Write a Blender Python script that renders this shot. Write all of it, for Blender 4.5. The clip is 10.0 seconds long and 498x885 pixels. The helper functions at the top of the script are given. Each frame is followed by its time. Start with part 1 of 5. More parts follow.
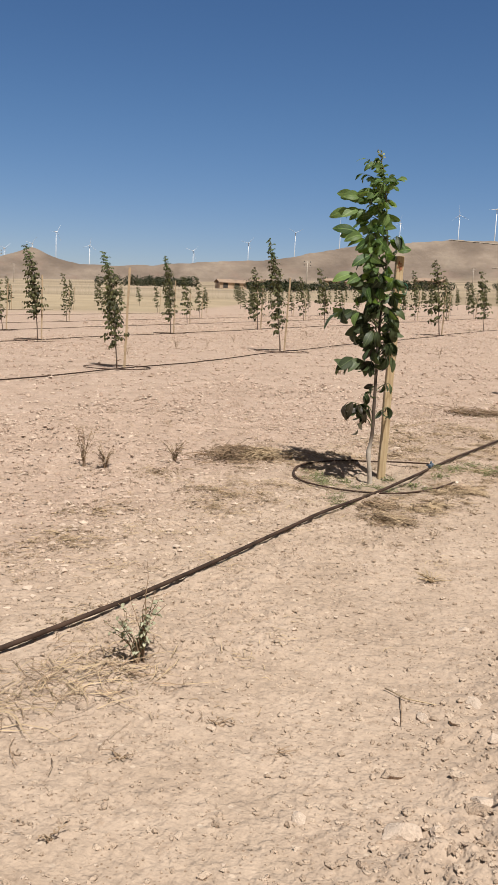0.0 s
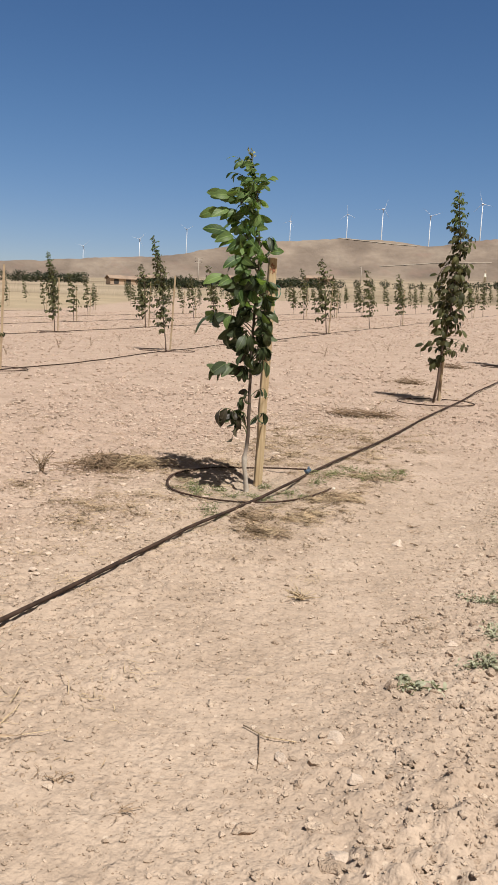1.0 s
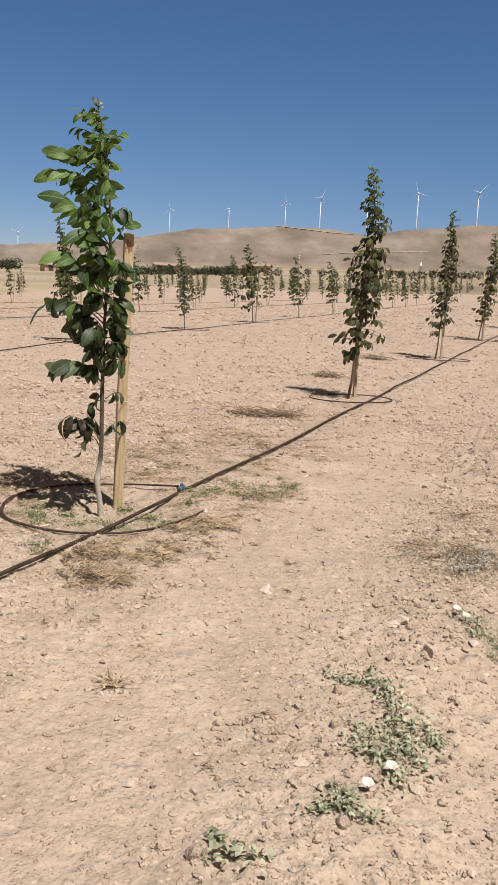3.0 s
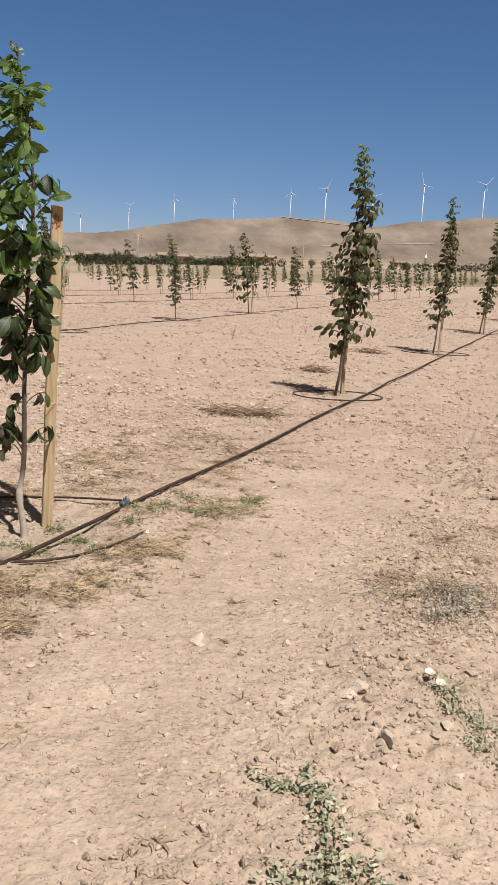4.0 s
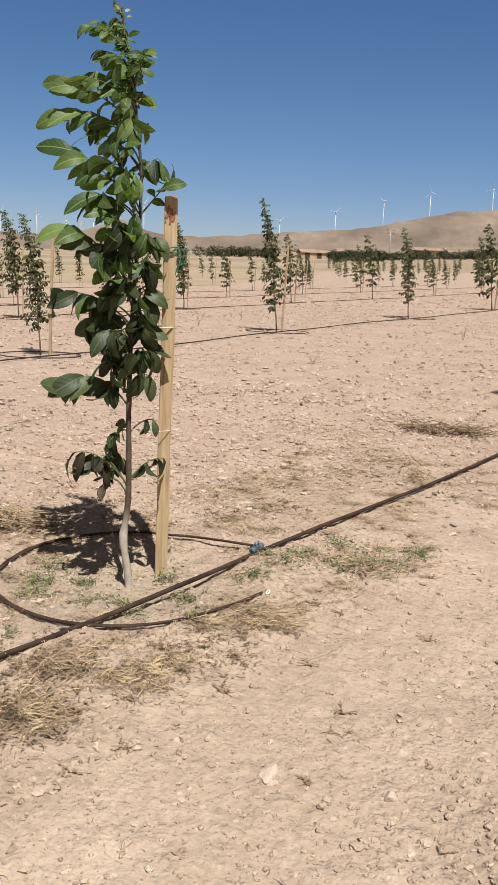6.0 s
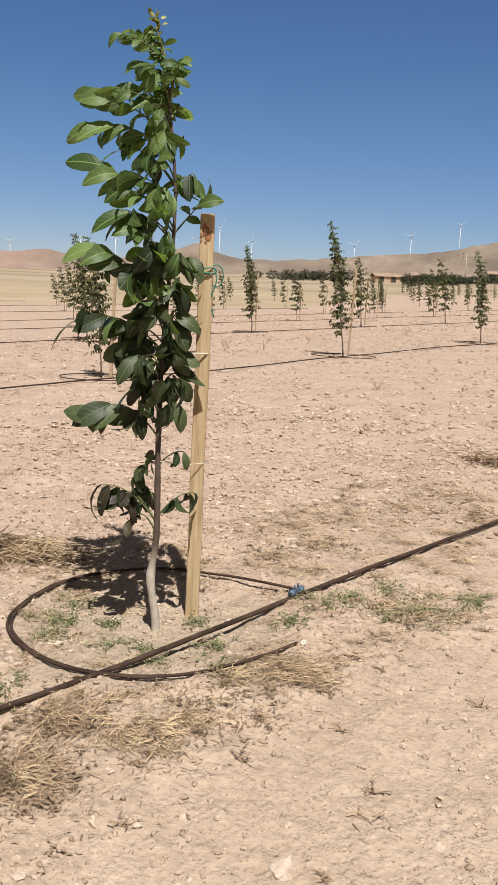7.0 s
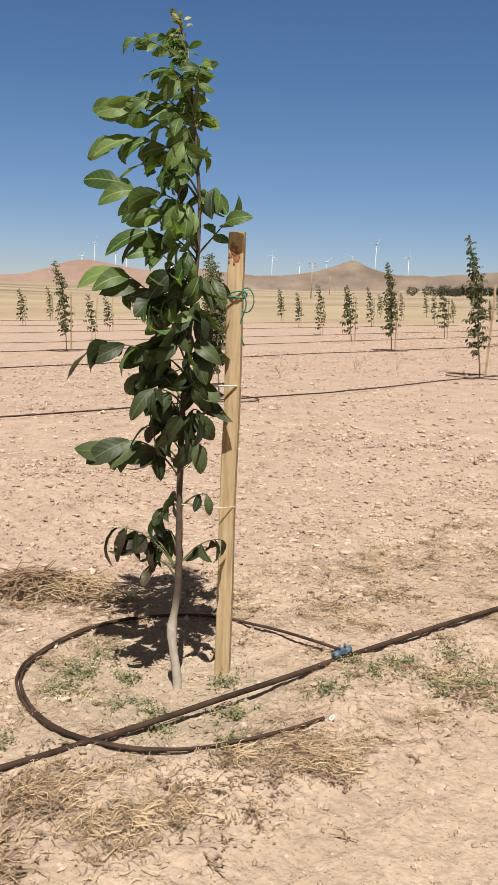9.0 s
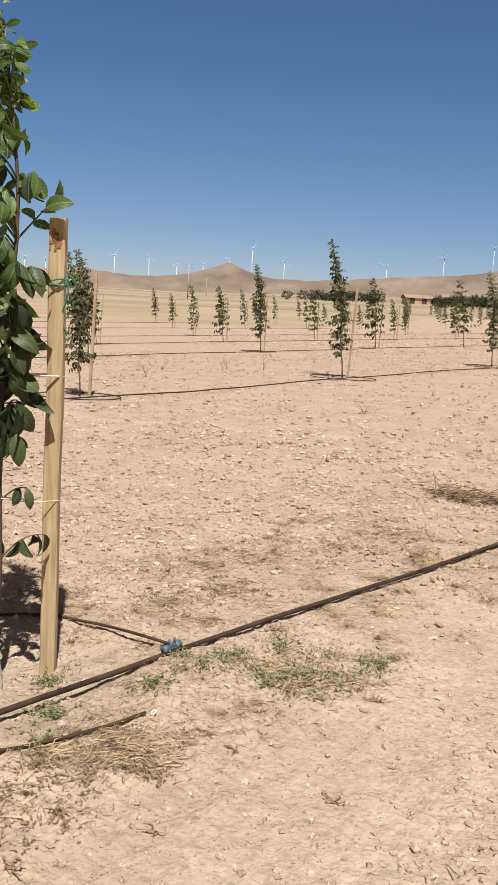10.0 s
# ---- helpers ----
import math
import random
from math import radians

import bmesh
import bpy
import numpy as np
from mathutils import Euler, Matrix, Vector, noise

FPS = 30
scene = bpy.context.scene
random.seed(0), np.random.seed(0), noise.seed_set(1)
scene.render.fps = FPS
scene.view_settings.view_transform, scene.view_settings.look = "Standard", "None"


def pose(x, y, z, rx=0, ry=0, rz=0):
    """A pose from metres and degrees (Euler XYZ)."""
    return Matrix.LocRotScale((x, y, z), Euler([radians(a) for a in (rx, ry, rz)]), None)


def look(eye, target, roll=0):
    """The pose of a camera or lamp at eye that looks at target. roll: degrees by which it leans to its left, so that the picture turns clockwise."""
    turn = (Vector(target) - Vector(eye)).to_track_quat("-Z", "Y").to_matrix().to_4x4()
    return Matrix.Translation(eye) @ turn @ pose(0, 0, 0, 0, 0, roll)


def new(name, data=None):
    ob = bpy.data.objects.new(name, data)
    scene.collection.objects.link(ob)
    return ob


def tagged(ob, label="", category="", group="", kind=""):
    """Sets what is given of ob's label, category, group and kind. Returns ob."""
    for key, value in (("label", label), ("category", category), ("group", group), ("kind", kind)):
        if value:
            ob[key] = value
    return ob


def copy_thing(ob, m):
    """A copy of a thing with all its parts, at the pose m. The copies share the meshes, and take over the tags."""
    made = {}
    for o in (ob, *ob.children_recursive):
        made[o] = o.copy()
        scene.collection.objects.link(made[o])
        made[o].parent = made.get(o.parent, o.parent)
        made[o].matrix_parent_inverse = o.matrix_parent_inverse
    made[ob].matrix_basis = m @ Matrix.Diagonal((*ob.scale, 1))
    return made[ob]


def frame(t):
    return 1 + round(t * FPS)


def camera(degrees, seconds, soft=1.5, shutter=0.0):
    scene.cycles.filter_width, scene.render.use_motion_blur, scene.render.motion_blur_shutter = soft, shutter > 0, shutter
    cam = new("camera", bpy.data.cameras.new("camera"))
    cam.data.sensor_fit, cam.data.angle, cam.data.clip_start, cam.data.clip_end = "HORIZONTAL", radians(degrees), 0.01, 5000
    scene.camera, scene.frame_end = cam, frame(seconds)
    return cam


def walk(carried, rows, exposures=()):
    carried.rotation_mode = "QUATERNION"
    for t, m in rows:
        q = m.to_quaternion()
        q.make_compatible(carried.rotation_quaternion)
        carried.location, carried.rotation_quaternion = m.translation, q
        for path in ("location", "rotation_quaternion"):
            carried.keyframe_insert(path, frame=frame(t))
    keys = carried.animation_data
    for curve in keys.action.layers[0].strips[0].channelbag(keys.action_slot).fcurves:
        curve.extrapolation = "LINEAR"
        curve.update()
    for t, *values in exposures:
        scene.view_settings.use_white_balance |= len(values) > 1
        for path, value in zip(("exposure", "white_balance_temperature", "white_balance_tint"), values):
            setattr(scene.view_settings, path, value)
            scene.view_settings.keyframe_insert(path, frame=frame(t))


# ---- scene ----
cam = camera(32.1, 10.0, 0.6)
PATH = [
    (0, (-0.06, 0.189, 1.438), (-1.028, 1.911, 1.126), 2.7),
    (0.5, (-0.02, 0.303, 1.456), (-0.884, 2.08, 1.145), 3.1),
    (1, (-0.031, 0.486, 1.491), (-0.781, 2.315, 1.183), 2.9),
    (1.5, (0.009, 0.76, 1.479), (-0.735, 2.59, 1.166), 2.6),
    (2, (0.096, 1.038, 1.508), (-0.65, 2.866, 1.19), 1.9),
    (2.5, (0.066, 1.408, 1.498), (-0.614, 3.26, 1.173), 2.6),
    (3, (0.044, 1.691, 1.511), (-0.574, 3.564, 1.183), 3.1),
    (3.2, (0.049, 1.83, 1.492), (-0.564, 3.705, 1.163), 3.3),
    (4.3, (0.068, 2.76, 1.506), (-0.557, 4.627, 1.153), 3.6),
    (4.5, (0.075, 2.873, 1.527), (-0.556, 4.737, 1.174), 3.5),
    (5, (0.136, 3.172, 1.53), (-0.738, 4.932, 1.162), 2.1),
    (5.5, (0.189, 3.429, 1.571), (-0.866, 5.085, 1.191), 2.0),
    (5.7, (0.173, 3.51, 1.564), (-0.922, 5.14, 1.18), 2.1),
    (6.8, (0.027, 3.881, 1.547), (-1.171, 5.439, 1.18), 2.9),
    (7, (0.063, 3.942, 1.556), (-1.198, 5.457, 1.215), 2.6),
    (7.5, (0.17, 4.159, 1.591), (-1.201, 5.579, 1.268), 2.7),
    (8, (0.144, 4.331, 1.582), (-1.263, 5.713, 1.249), 1.7),
    (8.5, (0.102, 4.462, 1.604), (-1.345, 5.803, 1.28), 2.2),
    (9, (0.124, 4.556, 1.606), (-1.388, 5.825, 1.289), 2.1),
    (9.5, (0.167, 4.614, 1.599), (-1.351, 5.879, 1.286), 2.3),
    (10, (0.24, 4.713, 1.577), (-1.077, 6.187, 1.276), 3.4),
]
EXPOSURES = [(0.0, 0.42, 6500, 10), (3.0, 0.42, 6400, 10), (5.5, 0.44, 6420, 10), (7.0, 0.53, 6480, 10), (8.5, 0.56, 6680, 10), (9.5, 0.57, 6700, 10), (10.0, 0.54, 6600, 10)]
walk(cam, [(t, look(eye, target, roll)) for t, eye, target, roll in PATH], EXPOSURES)
SKY, SUN = 0.049, 5.0


# ---- light ----
SUN_TO = Vector((0.78, -0.62, 1.9)).normalized()
world = bpy.data.worlds.new("sky")
scene.world = world
world.use_nodes = True
sky = world.node_tree.nodes.new("ShaderNodeTexSky")
sky.sky_type = "NISHITA"
sky.sun_disc = False
sky.sun_elevation = math.asin(SUN_TO.z)
sky.sun_rotation = math.atan2(SUN_TO.x, SUN_TO.y)
sky.altitude = 1000
sky.air_density, sky.dust_density, sky.ozone_density = 1.0, 0.0, 1.8
tone = world.node_tree.nodes.new("ShaderNodeHueSaturation")
tone.inputs["Saturation"].default_value, tone.inputs["Hue"].default_value = 1.18, 0.5
world.node_tree.links.new(sky.outputs[0], tone.inputs["Color"])
tint = world.node_tree.nodes.new("ShaderNodeMix")
tint.data_type, tint.blend_type = "RGBA", "MULTIPLY"
tint.inputs[0].default_value, tint.inputs[7].default_value = 1.0, (0.94, 1.0, 1.13, 1)
world.node_tree.links.new(tone.outputs[0], tint.inputs[6])
# the sky is paler and greyer round the sun than opposite to it, and dusty violet at the horizon
wn, wl = world.node_tree.nodes, world.node_tree.links
way = wn.new("ShaderNodeTexCoord").outputs["Generated"]
toward = wn.new("ShaderNodeVectorMath")
toward.operation = "DOT_PRODUCT"
toward.inputs[1].default_value = SUN_TO
wl.new(way, toward.inputs[0])
glow = wn.new("ShaderNodeMapRange")
glow.interpolation_type = "SMOOTHSTEP"
glow.inputs[1].default_value, glow.inputs[2].default_value = -0.05, 0.6
wl.new(toward.outputs["Value"], glow.inputs[0])
pale = wn.new("ShaderNodeHueSaturation")
pale.inputs["Saturation"].default_value, pale.inputs["Value"].default_value = 0.28, 0.72
wl.new(sky.outputs[0], pale.inputs["Color"])
warm = wn.new("ShaderNodeMix")
warm.data_type, warm.blend_type = "RGBA", "MULTIPLY"
warm.inputs[0].default_value, warm.inputs[7].default_value = 1.0, (1.0, 0.88, 0.78, 1)
wl.new(pale.outputs[0], warm.inputs[6])
low = wn.new("ShaderNodeSeparateXYZ")
wl.new(way, low.inputs[0])
haze = wn.new("ShaderNodeMapRange")
haze.interpolation_type = "SMOOTHSTEP"
haze.inputs[1].default_value, haze.inputs[2].default_value = 0.22, 0.0
wl.new(low.outputs[2], haze.inputs[0])
dusk = wn.new("ShaderNodeMix")
dusk.data_type, dusk.blend_type = "RGBA", "MULTIPLY"
dusk.inputs[7].default_value = (0.90, 0.86, 0.98, 1)
wl.new(haze.outputs[0], dusk.inputs[0])
wl.new(tint.outputs[2], dusk.inputs[6])
whole = wn.new("ShaderNodeMix")
whole.data_type = "RGBA"
wl.new(glow.outputs[0], whole.inputs[0])
wl.new(dusk.outputs[2], whole.inputs[6])
wl.new(warm.outputs[2], whole.inputs[7])
wl.new(whole.outputs[2], wn["Background"].inputs[0])
world.node_tree.nodes["Background"].inputs[1].default_value = SKY
sun_data = bpy.data.lights.new("sun", "SUN")
sun_data.energy, sun_data.angle, sun_data.color = SUN, radians(0.55), (1.0, 0.965, 0.91)
sun = new("sun", sun_data)
sun.matrix_world = look(SUN_TO * 50, (0, 0, 0))

# ---- small tools ----


class Shape:
    """Collects vertices and faces of one mesh."""

    def __init__(self):
        self.v, self.f, self.n = [], [], 0

    def add(self, verts, faces):
        verts = np.asarray(verts, float)
        self.v.append(verts)
        self.f.extend([[i + self.n for i in f] for f in faces])
        self.n += len(verts)
        return self

    def mesh(self, name, material, smooth=True):
        me = bpy.data.meshes.new(name)
        me.from_pydata(np.concatenate(self.v).tolist(), [], self.f)
        me.materials.append(material)
        if smooth:
            me.polygons.foreach_set("use_smooth", [True] * len(me.polygons))
        me.update()
        return me


def part(name, shape, material, parent=None, label="", smooth=True):
    ob = new(name, shape.mesh(name, material, smooth) if isinstance(shape, Shape) else shape)
    if parent is not None:
        ob.parent = parent
    return tagged(ob, label)


def tube(shape, points, radii, sides=6, wobble=0.0, rng=None, cap=True):
    pts = np.asarray(points, float)
    radii = np.broadcast_to(radii, (len(pts),))
    tan = np.gradient(pts, axis=0)
    tan /= np.linalg.norm(tan, axis=1)[:, None] + 1e-9
    ref = np.array((0.0, 0.0, 1.0)) if abs(tan[:, 2]).mean() < 0.8 else np.array((1.0, 0.0, 0.0))
    verts, faces = [], []
    for p, t, r in zip(pts, tan, radii):
        a = np.cross(t, ref)
        a /= np.linalg.norm(a) + 1e-9
        b = np.cross(a, t)
        for k in range(sides):
            w = 2 * math.pi * k / sides
            q = r * (1 + (rng.uniform(-wobble, wobble) if rng else 0))
            verts.append(p + a * math.cos(w) * q + b * math.sin(w) * q)
    for i in range(len(pts) - 1):
        for k in range(sides):
            j = (k + 1) % sides
            faces.append((i * sides + k, i * sides + j, (i + 1) * sides + j, (i + 1) * sides + k))
    if cap:
        faces.append(tuple(range(sides))[::-1])
        faces.append(tuple((len(pts) - 1) * sides + k for k in range(sides)))
    return shape.add(verts, faces)


def box(shape, lo, hi):
    (x0, y0, z0), (x1, y1, z1) = lo, hi
    v = [(x0, y0, z0), (x1, y0, z0), (x1, y1, z0), (x0, y1, z0), (x0, y0, z1), (x1, y0, z1), (x1, y1, z1), (x0, y1, z1)]
    return shape.add(v, [(3, 2, 1, 0), (4, 5, 6, 7), (0, 1, 5, 4), (1, 2, 6, 5), (2, 3, 7, 6), (3, 0, 4, 7)])


def smooth(a, b, x):
    t = np.clip((np.asarray(x, float) - a) / (b - a), 0, 1)
    return t * t * (3 - 2 * t)


def lattice(x, y, seed=0):
    """Smooth value noise in -1..1."""
    x, y = np.asarray(x, float) + 1000.0, np.asarray(y, float) + 1000.0
    xi, yi = np.floor(x).astype(np.int64), np.floor(y).astype(np.int64)
    u, v = x - xi, y - yi
    u, v = u * u * (3 - 2 * u), v * v * (3 - 2 * v)

    def h(i, j):
        n = (i * 374761393 + j * 668265263 + seed * 1274126177) & 0xFFFFFFFF
        n = ((n ^ (n >> 13)) * 1103515245) & 0xFFFFFFFF
        n = ((n ^ (n >> 16)) * 668265263) & 0xFFFFFFFF
        return ((n ^ (n >> 15)) & 0xFFFF) / 32767.5 - 1

    return (h(xi, yi) * (1 - u) + h(xi + 1, yi) * u) * (1 - v) + (h(xi, yi + 1) * (1 - u) + h(xi + 1, yi + 1) * u) * v


def lumps(x, y, seed=0):
    """Rounded clods packed in uneven cells: 0 in the joints, up to 1 on top."""
    x, y = x + 0.35 * lattice(x * 1.7, y * 1.7, seed + 70), y + 0.35 * lattice(x * 1.7, y * 1.7, seed + 71)
    xi, yi = np.floor(x), np.floor(y)
    best = np.zeros_like(x)
    for i in (-1, 0, 1):
        for j in (-1, 0, 1):
            cx, cy = xi + i, yi + j
            u = 0.5 + 0.5 * lattice(cx, cy, seed + 1)
            v = 0.5 + 0.5 * lattice(cx, cy, seed + 2)
            s = 0.5 + 0.5 * lattice(cx, cy, seed + 3)
            d = np.hypot(x - cx - u, (y - cy - v) * (0.75 + 0.5 * u)) / (0.22 + 0.55 * s)
            best = np.maximum(best, np.clip(1 - d * d, 0, 1) ** 0.8 * (0.15 + 0.85 * s * s))
    return best


def fbm(x, y, octaves=4, seed=0):
    s, a = 0, 0.5
    for o in range(octaves):
        s = s + a * lattice(x * 2 ** o, y * 2 ** o, seed + o)
        a *= 0.5
    return s


# ---- terrain ----
HUB = (0.05, 3.0, 1.53)
AZ_LOW = (-180, -75, -66, -46, -38, -31, -27, -20, -8, 0, 60, 180)
EDGE_LOW = (0.0, 0.0, 0.05, 0.25, 0.55, 0.75, 0.95, 1.3, 1.7, 2.0, 1.5, 0.0)
PLAIN_LOW = (0.7, 0.7, 0.8, 0.95, 1.25, 1.45, 1.6, 1.95, 2.15, 2.4, 1.8, 0.7)


def ridge(a):
    """Apparent height of the far ridge, in degrees, by compass angle."""
    a = np.asarray(a, float)
    r = 1.25 + 0.55 * smooth(-66, -56, a) + 0.25 * smooth(-44, -36, a) + 0.62 * smooth(-38, -29, a) + 0.2 * smooth(-42, -35, a) - 0.2 * smooth(-25.5, -21, a)
    r = r + 1.72 * smooth(-30.5, -19.5, a) + 0.25 * smooth(-20, -16, a) + 0.62 * smooth(-12, -3, a)
    for c, w, h in ((-61.0, 2.7, 0.85), (-53.4, 1.9, 0.3), (-22.4, 0.9, 0.1), (-11.6, 1.3, -0.28), (-16.5, 3.0, 0.05)):
        r = r + h * np.exp(-(((a - c) / w) ** 2))
    r = r + 1.2 * np.exp(-np.abs((a + 43.75) / 2.15) ** 1.3)
    return r - 3.2 * smooth(20, 90, a) + 0.045 * lattice(a * 1.3, a * 0, 31) + 0.02 * lattice(a * 4.1, a * 0, 32)


def field(x, y):
    z = 0.023 * y - 0.002
    z = z + np.interp(x, (-60, -45, -30, -23.1, -16.2, -9.3, -4, 60), (-0.62, -0.62, -0.58, -0.37, -0.12, 0.01, 0, 0))
    return z + 0.0135 * np.clip(y - 13, 0, 95) * smooth(-9.5, -2, x)


def terrain(x, y):
    dx, dy = x - HUB[0], y - HUB[1]
    r = np.maximum(np.hypot(dx, dy), 0.01)
    a = np.degrees(np.arctan2(dx, dy))
    e1, e2, e3 = np.interp(a, AZ_LOW, EDGE_LOW), np.interp(a, AZ_LOW, PLAIN_LOW), ridge(a)
    rr = 2350 + 260 * np.sin(a * 0.11) + 120 * lattice(a * 0.4, a * 0, 7)
    foot = 0.42 * rr
    up = smooth(0, 1, np.clip((r - foot) / (rr - foot), 0, 1))
    up = 0.62 * up + 0.38 * np.clip((r - foot) / (rr - foot), 0, 1)
    e = e1 + (e2 - e1) * np.clip((r - 200) / 600, 0, 1) ** 0.6
    gully = (fbm(a * 0.42 + r * 0.0013, r / 2200, 3, 11) * 0.42 + 0.05 * np.abs(lattice(a * 1.9 - r * 0.0012, r / 3000, 61))) * up * (1 - up) * 4 * (e3 - e2) / 2.5
    e = e + (e3 - e) * up + gully
    far = HUB[2] + r * np.tan(np.radians(e))
    far = np.where(r > rr, HUB[2] + rr * np.tan(np.radians(e3)) - (r - rr) * 0.08, far)
    k = smooth(85, 185, r)
    return field(x, y) * (1 - k) + far * k


def ground_z(x, y):
    """Height of the bare soil, with its clods and ruts."""
    z = terrain(x, y)
    d = np.hypot(x + 1.5, y - 6)
    near = 1 - smooth(14, 40, d)
    ridge_right = np.exp(-(((x + 0.28 - 0.02 * (y - 5)) / 0.32) ** 2))
    track = np.exp(-(((x + 1.15 - 0.01 * y) / 0.5) ** 2))
    patch = np.clip(0.62 + 1.1 * fbm(x * 0.55, y * 0.55, 3, 44), 0.12, 1.25)
    rough = (0.5 + 0.75 * ridge_right - 0.38 * track + 0.45 * smooth(-3.0, -4.5, x)) * patch
    z = z + near * rough * (0.018 * fbm(x * 5.5, y * 5.0, 3, 3) + 0.034 * lumps(x * 14, y * 14, 5) + 0.026 * lumps(x * 25, y * 25, 25) + 0.04 * np.maximum(0, lumps(x * 6, y * 6, 45) - 0.45))
    z = z + near * (0.02 * fbm(x * 0.9, y * 0.5, 2, 21) + 0.035 * ridge_right - 0.018 * track)
    # the shallow watering basin round the near tree
    b = np.hypot(x + 2.5, y - 6.42)
    return z + 0.02 * np.exp(-(((b - 0.68) / 0.17) ** 2)) - 0.038 * np.exp(-((b / 0.42) ** 2))


def gz(x, y):
    """Height of the built ground sheet at one point."""
    i = min(max(int(np.searchsorted(gx, x)) - 1, 0), len(gx) - 2)
    j = min(max(int(np.searchsorted(gy, y)) - 1, 0), len(gy) - 2)
    u, v = (x - gx[i]) / (gx[i + 1] - gx[i]), (y - gy[j]) / (gy[j + 1] - gy[j])
    u, v = min(max(u, 0), 1), min(max(v, 0), 1)
    return float((Z[j, i] * (1 - u) + Z[j, i + 1] * u) * (1 - v) + (Z[j + 1, i] * (1 - u) + Z[j + 1, i + 1] * u) * v)


# ---- materials ----


def material(name):
    m = bpy.data.materials.new(name)
    m.use_nodes = True
    return m, m.node_tree.nodes, m.node_tree.links, m.node_tree.nodes["Principled BSDF"]


def noise_node(n, l, scale, detail=4.0, rough=0.6, vector=None, kind="ShaderNodeTexNoise"):
    t = n.new(kind)
    t.inputs["Scale"].default_value = scale
    if kind == "ShaderNodeTexNoise":
        t.inputs["Detail"].default_value, t.inputs["Roughness"].default_value = detail, rough
    if vector is not None:
        l.new(vector, t.inputs["Vector"])
    return t


def ramp(n, l, source, stops):
    r = n.new("ShaderNodeValToRGB")
    e = r.color_ramp.elements
    while len(e) < len(stops):
        e.new(0.5)
    for k, (p, c) in zip(e, stops):
        k.position, k.color = p, (*c, 1) if len(c) == 3 else c
    l.new(source, r.inputs[0])
    return r


def grey(a):
    return (a, a, a)


def mixed(n, l, fac, a, b, blend="MIX"):
    m = n.new("ShaderNodeMix")
    m.data_type, m.blend_type = "RGBA", blend
    for s, v in ((m.inputs[0], fac), (m.inputs[6], a), (m.inputs[7], b)):
        if isinstance(v, (int, float)):
            s.default_value = v
        elif isinstance(v, tuple):
            s.default_value = (*v, 1)
        else:
            l.new(v, s)
    return m.outputs[2]


def math_node(n, l, op, a, b=0.0):
    m = n.new("ShaderNodeMath")
    m.operation = op
    for s, v in zip(m.inputs, (a, b)):
        if isinstance(v, (int, float)):
            s.default_value = v
        else:
            l.new(v, s)
    return m.outputs[0]


def bump(n, l, bsdf, height, strength=0.5, distance=0.01, before=None):
    b = n.new("ShaderNodeBump")
    b.inputs["Strength"].default_value, b.inputs["Distance"].default_value = strength, distance
    l.new(height, b.inputs["Height"])
    if before is not None:
        l.new(before, b.inputs["Normal"])
    l.new(b.outputs[0], bsdf.inputs["Normal"])
    return b.outputs[0]


def simple(name, color, rough=0.8, vary=0.25, scale=20.0, metal=0.0, bumps=0.3, dist=0.004, per_object=0.0):
    m, n, l, p = material(name)
    co = n.new("ShaderNodeTexCoord").outputs["Object"]
    big, fine = noise_node(n, l, scale, 5, 0.6, co), noise_node(n, l, scale * 6, 3, 0.6, co)
    c = ramp(n, l, big.outputs[0], ((0.3, tuple(v * (1 - vary) for v in color)), (0.7, tuple(min(1, v * (1 + vary)) for v in color)))).outputs[0]
    if per_object:
        info = n.new("ShaderNodeObjectInfo").outputs["Random"]
        c = mixed(n, l, 1.0, c, ramp(n, l, info, ((0, grey(1 - per_object)), (1, grey(1.0)))).outputs[0], "MULTIPLY")
    l.new(c, p.inputs["Base Color"])
    p.inputs["Roughness"].default_value, p.inputs["Metallic"].default_value = rough, metal
    bump(n, l, p, fine.outputs[0], bumps, dist)
    return m


def tilled_mask(n, l, sep, wander):
    """How far a place is ploughed field (1) rather than the trodden strip (0)."""
    lane = n.new("ShaderNodeMapRange")
    lane.inputs[1].default_value, lane.inputs[2].default_value = -2.6, -3.9
    l.new(math_node(n, l, "ADD", sep.outputs[0], math_node(n, l, "MULTIPLY", math_node(n, l, "SUBTRACT", wander, 0.5), 1.6)), lane.inputs[0])
    ahead = n.new("ShaderNodeMapRange")
    ahead.inputs[1].default_value, ahead.inputs[2].default_value = 6.0, 11.0
    l.new(sep.outputs[1], ahead.inputs[0])
    return math_node(n, l, "MAXIMUM", lane.outputs[0], ahead.outputs[0])


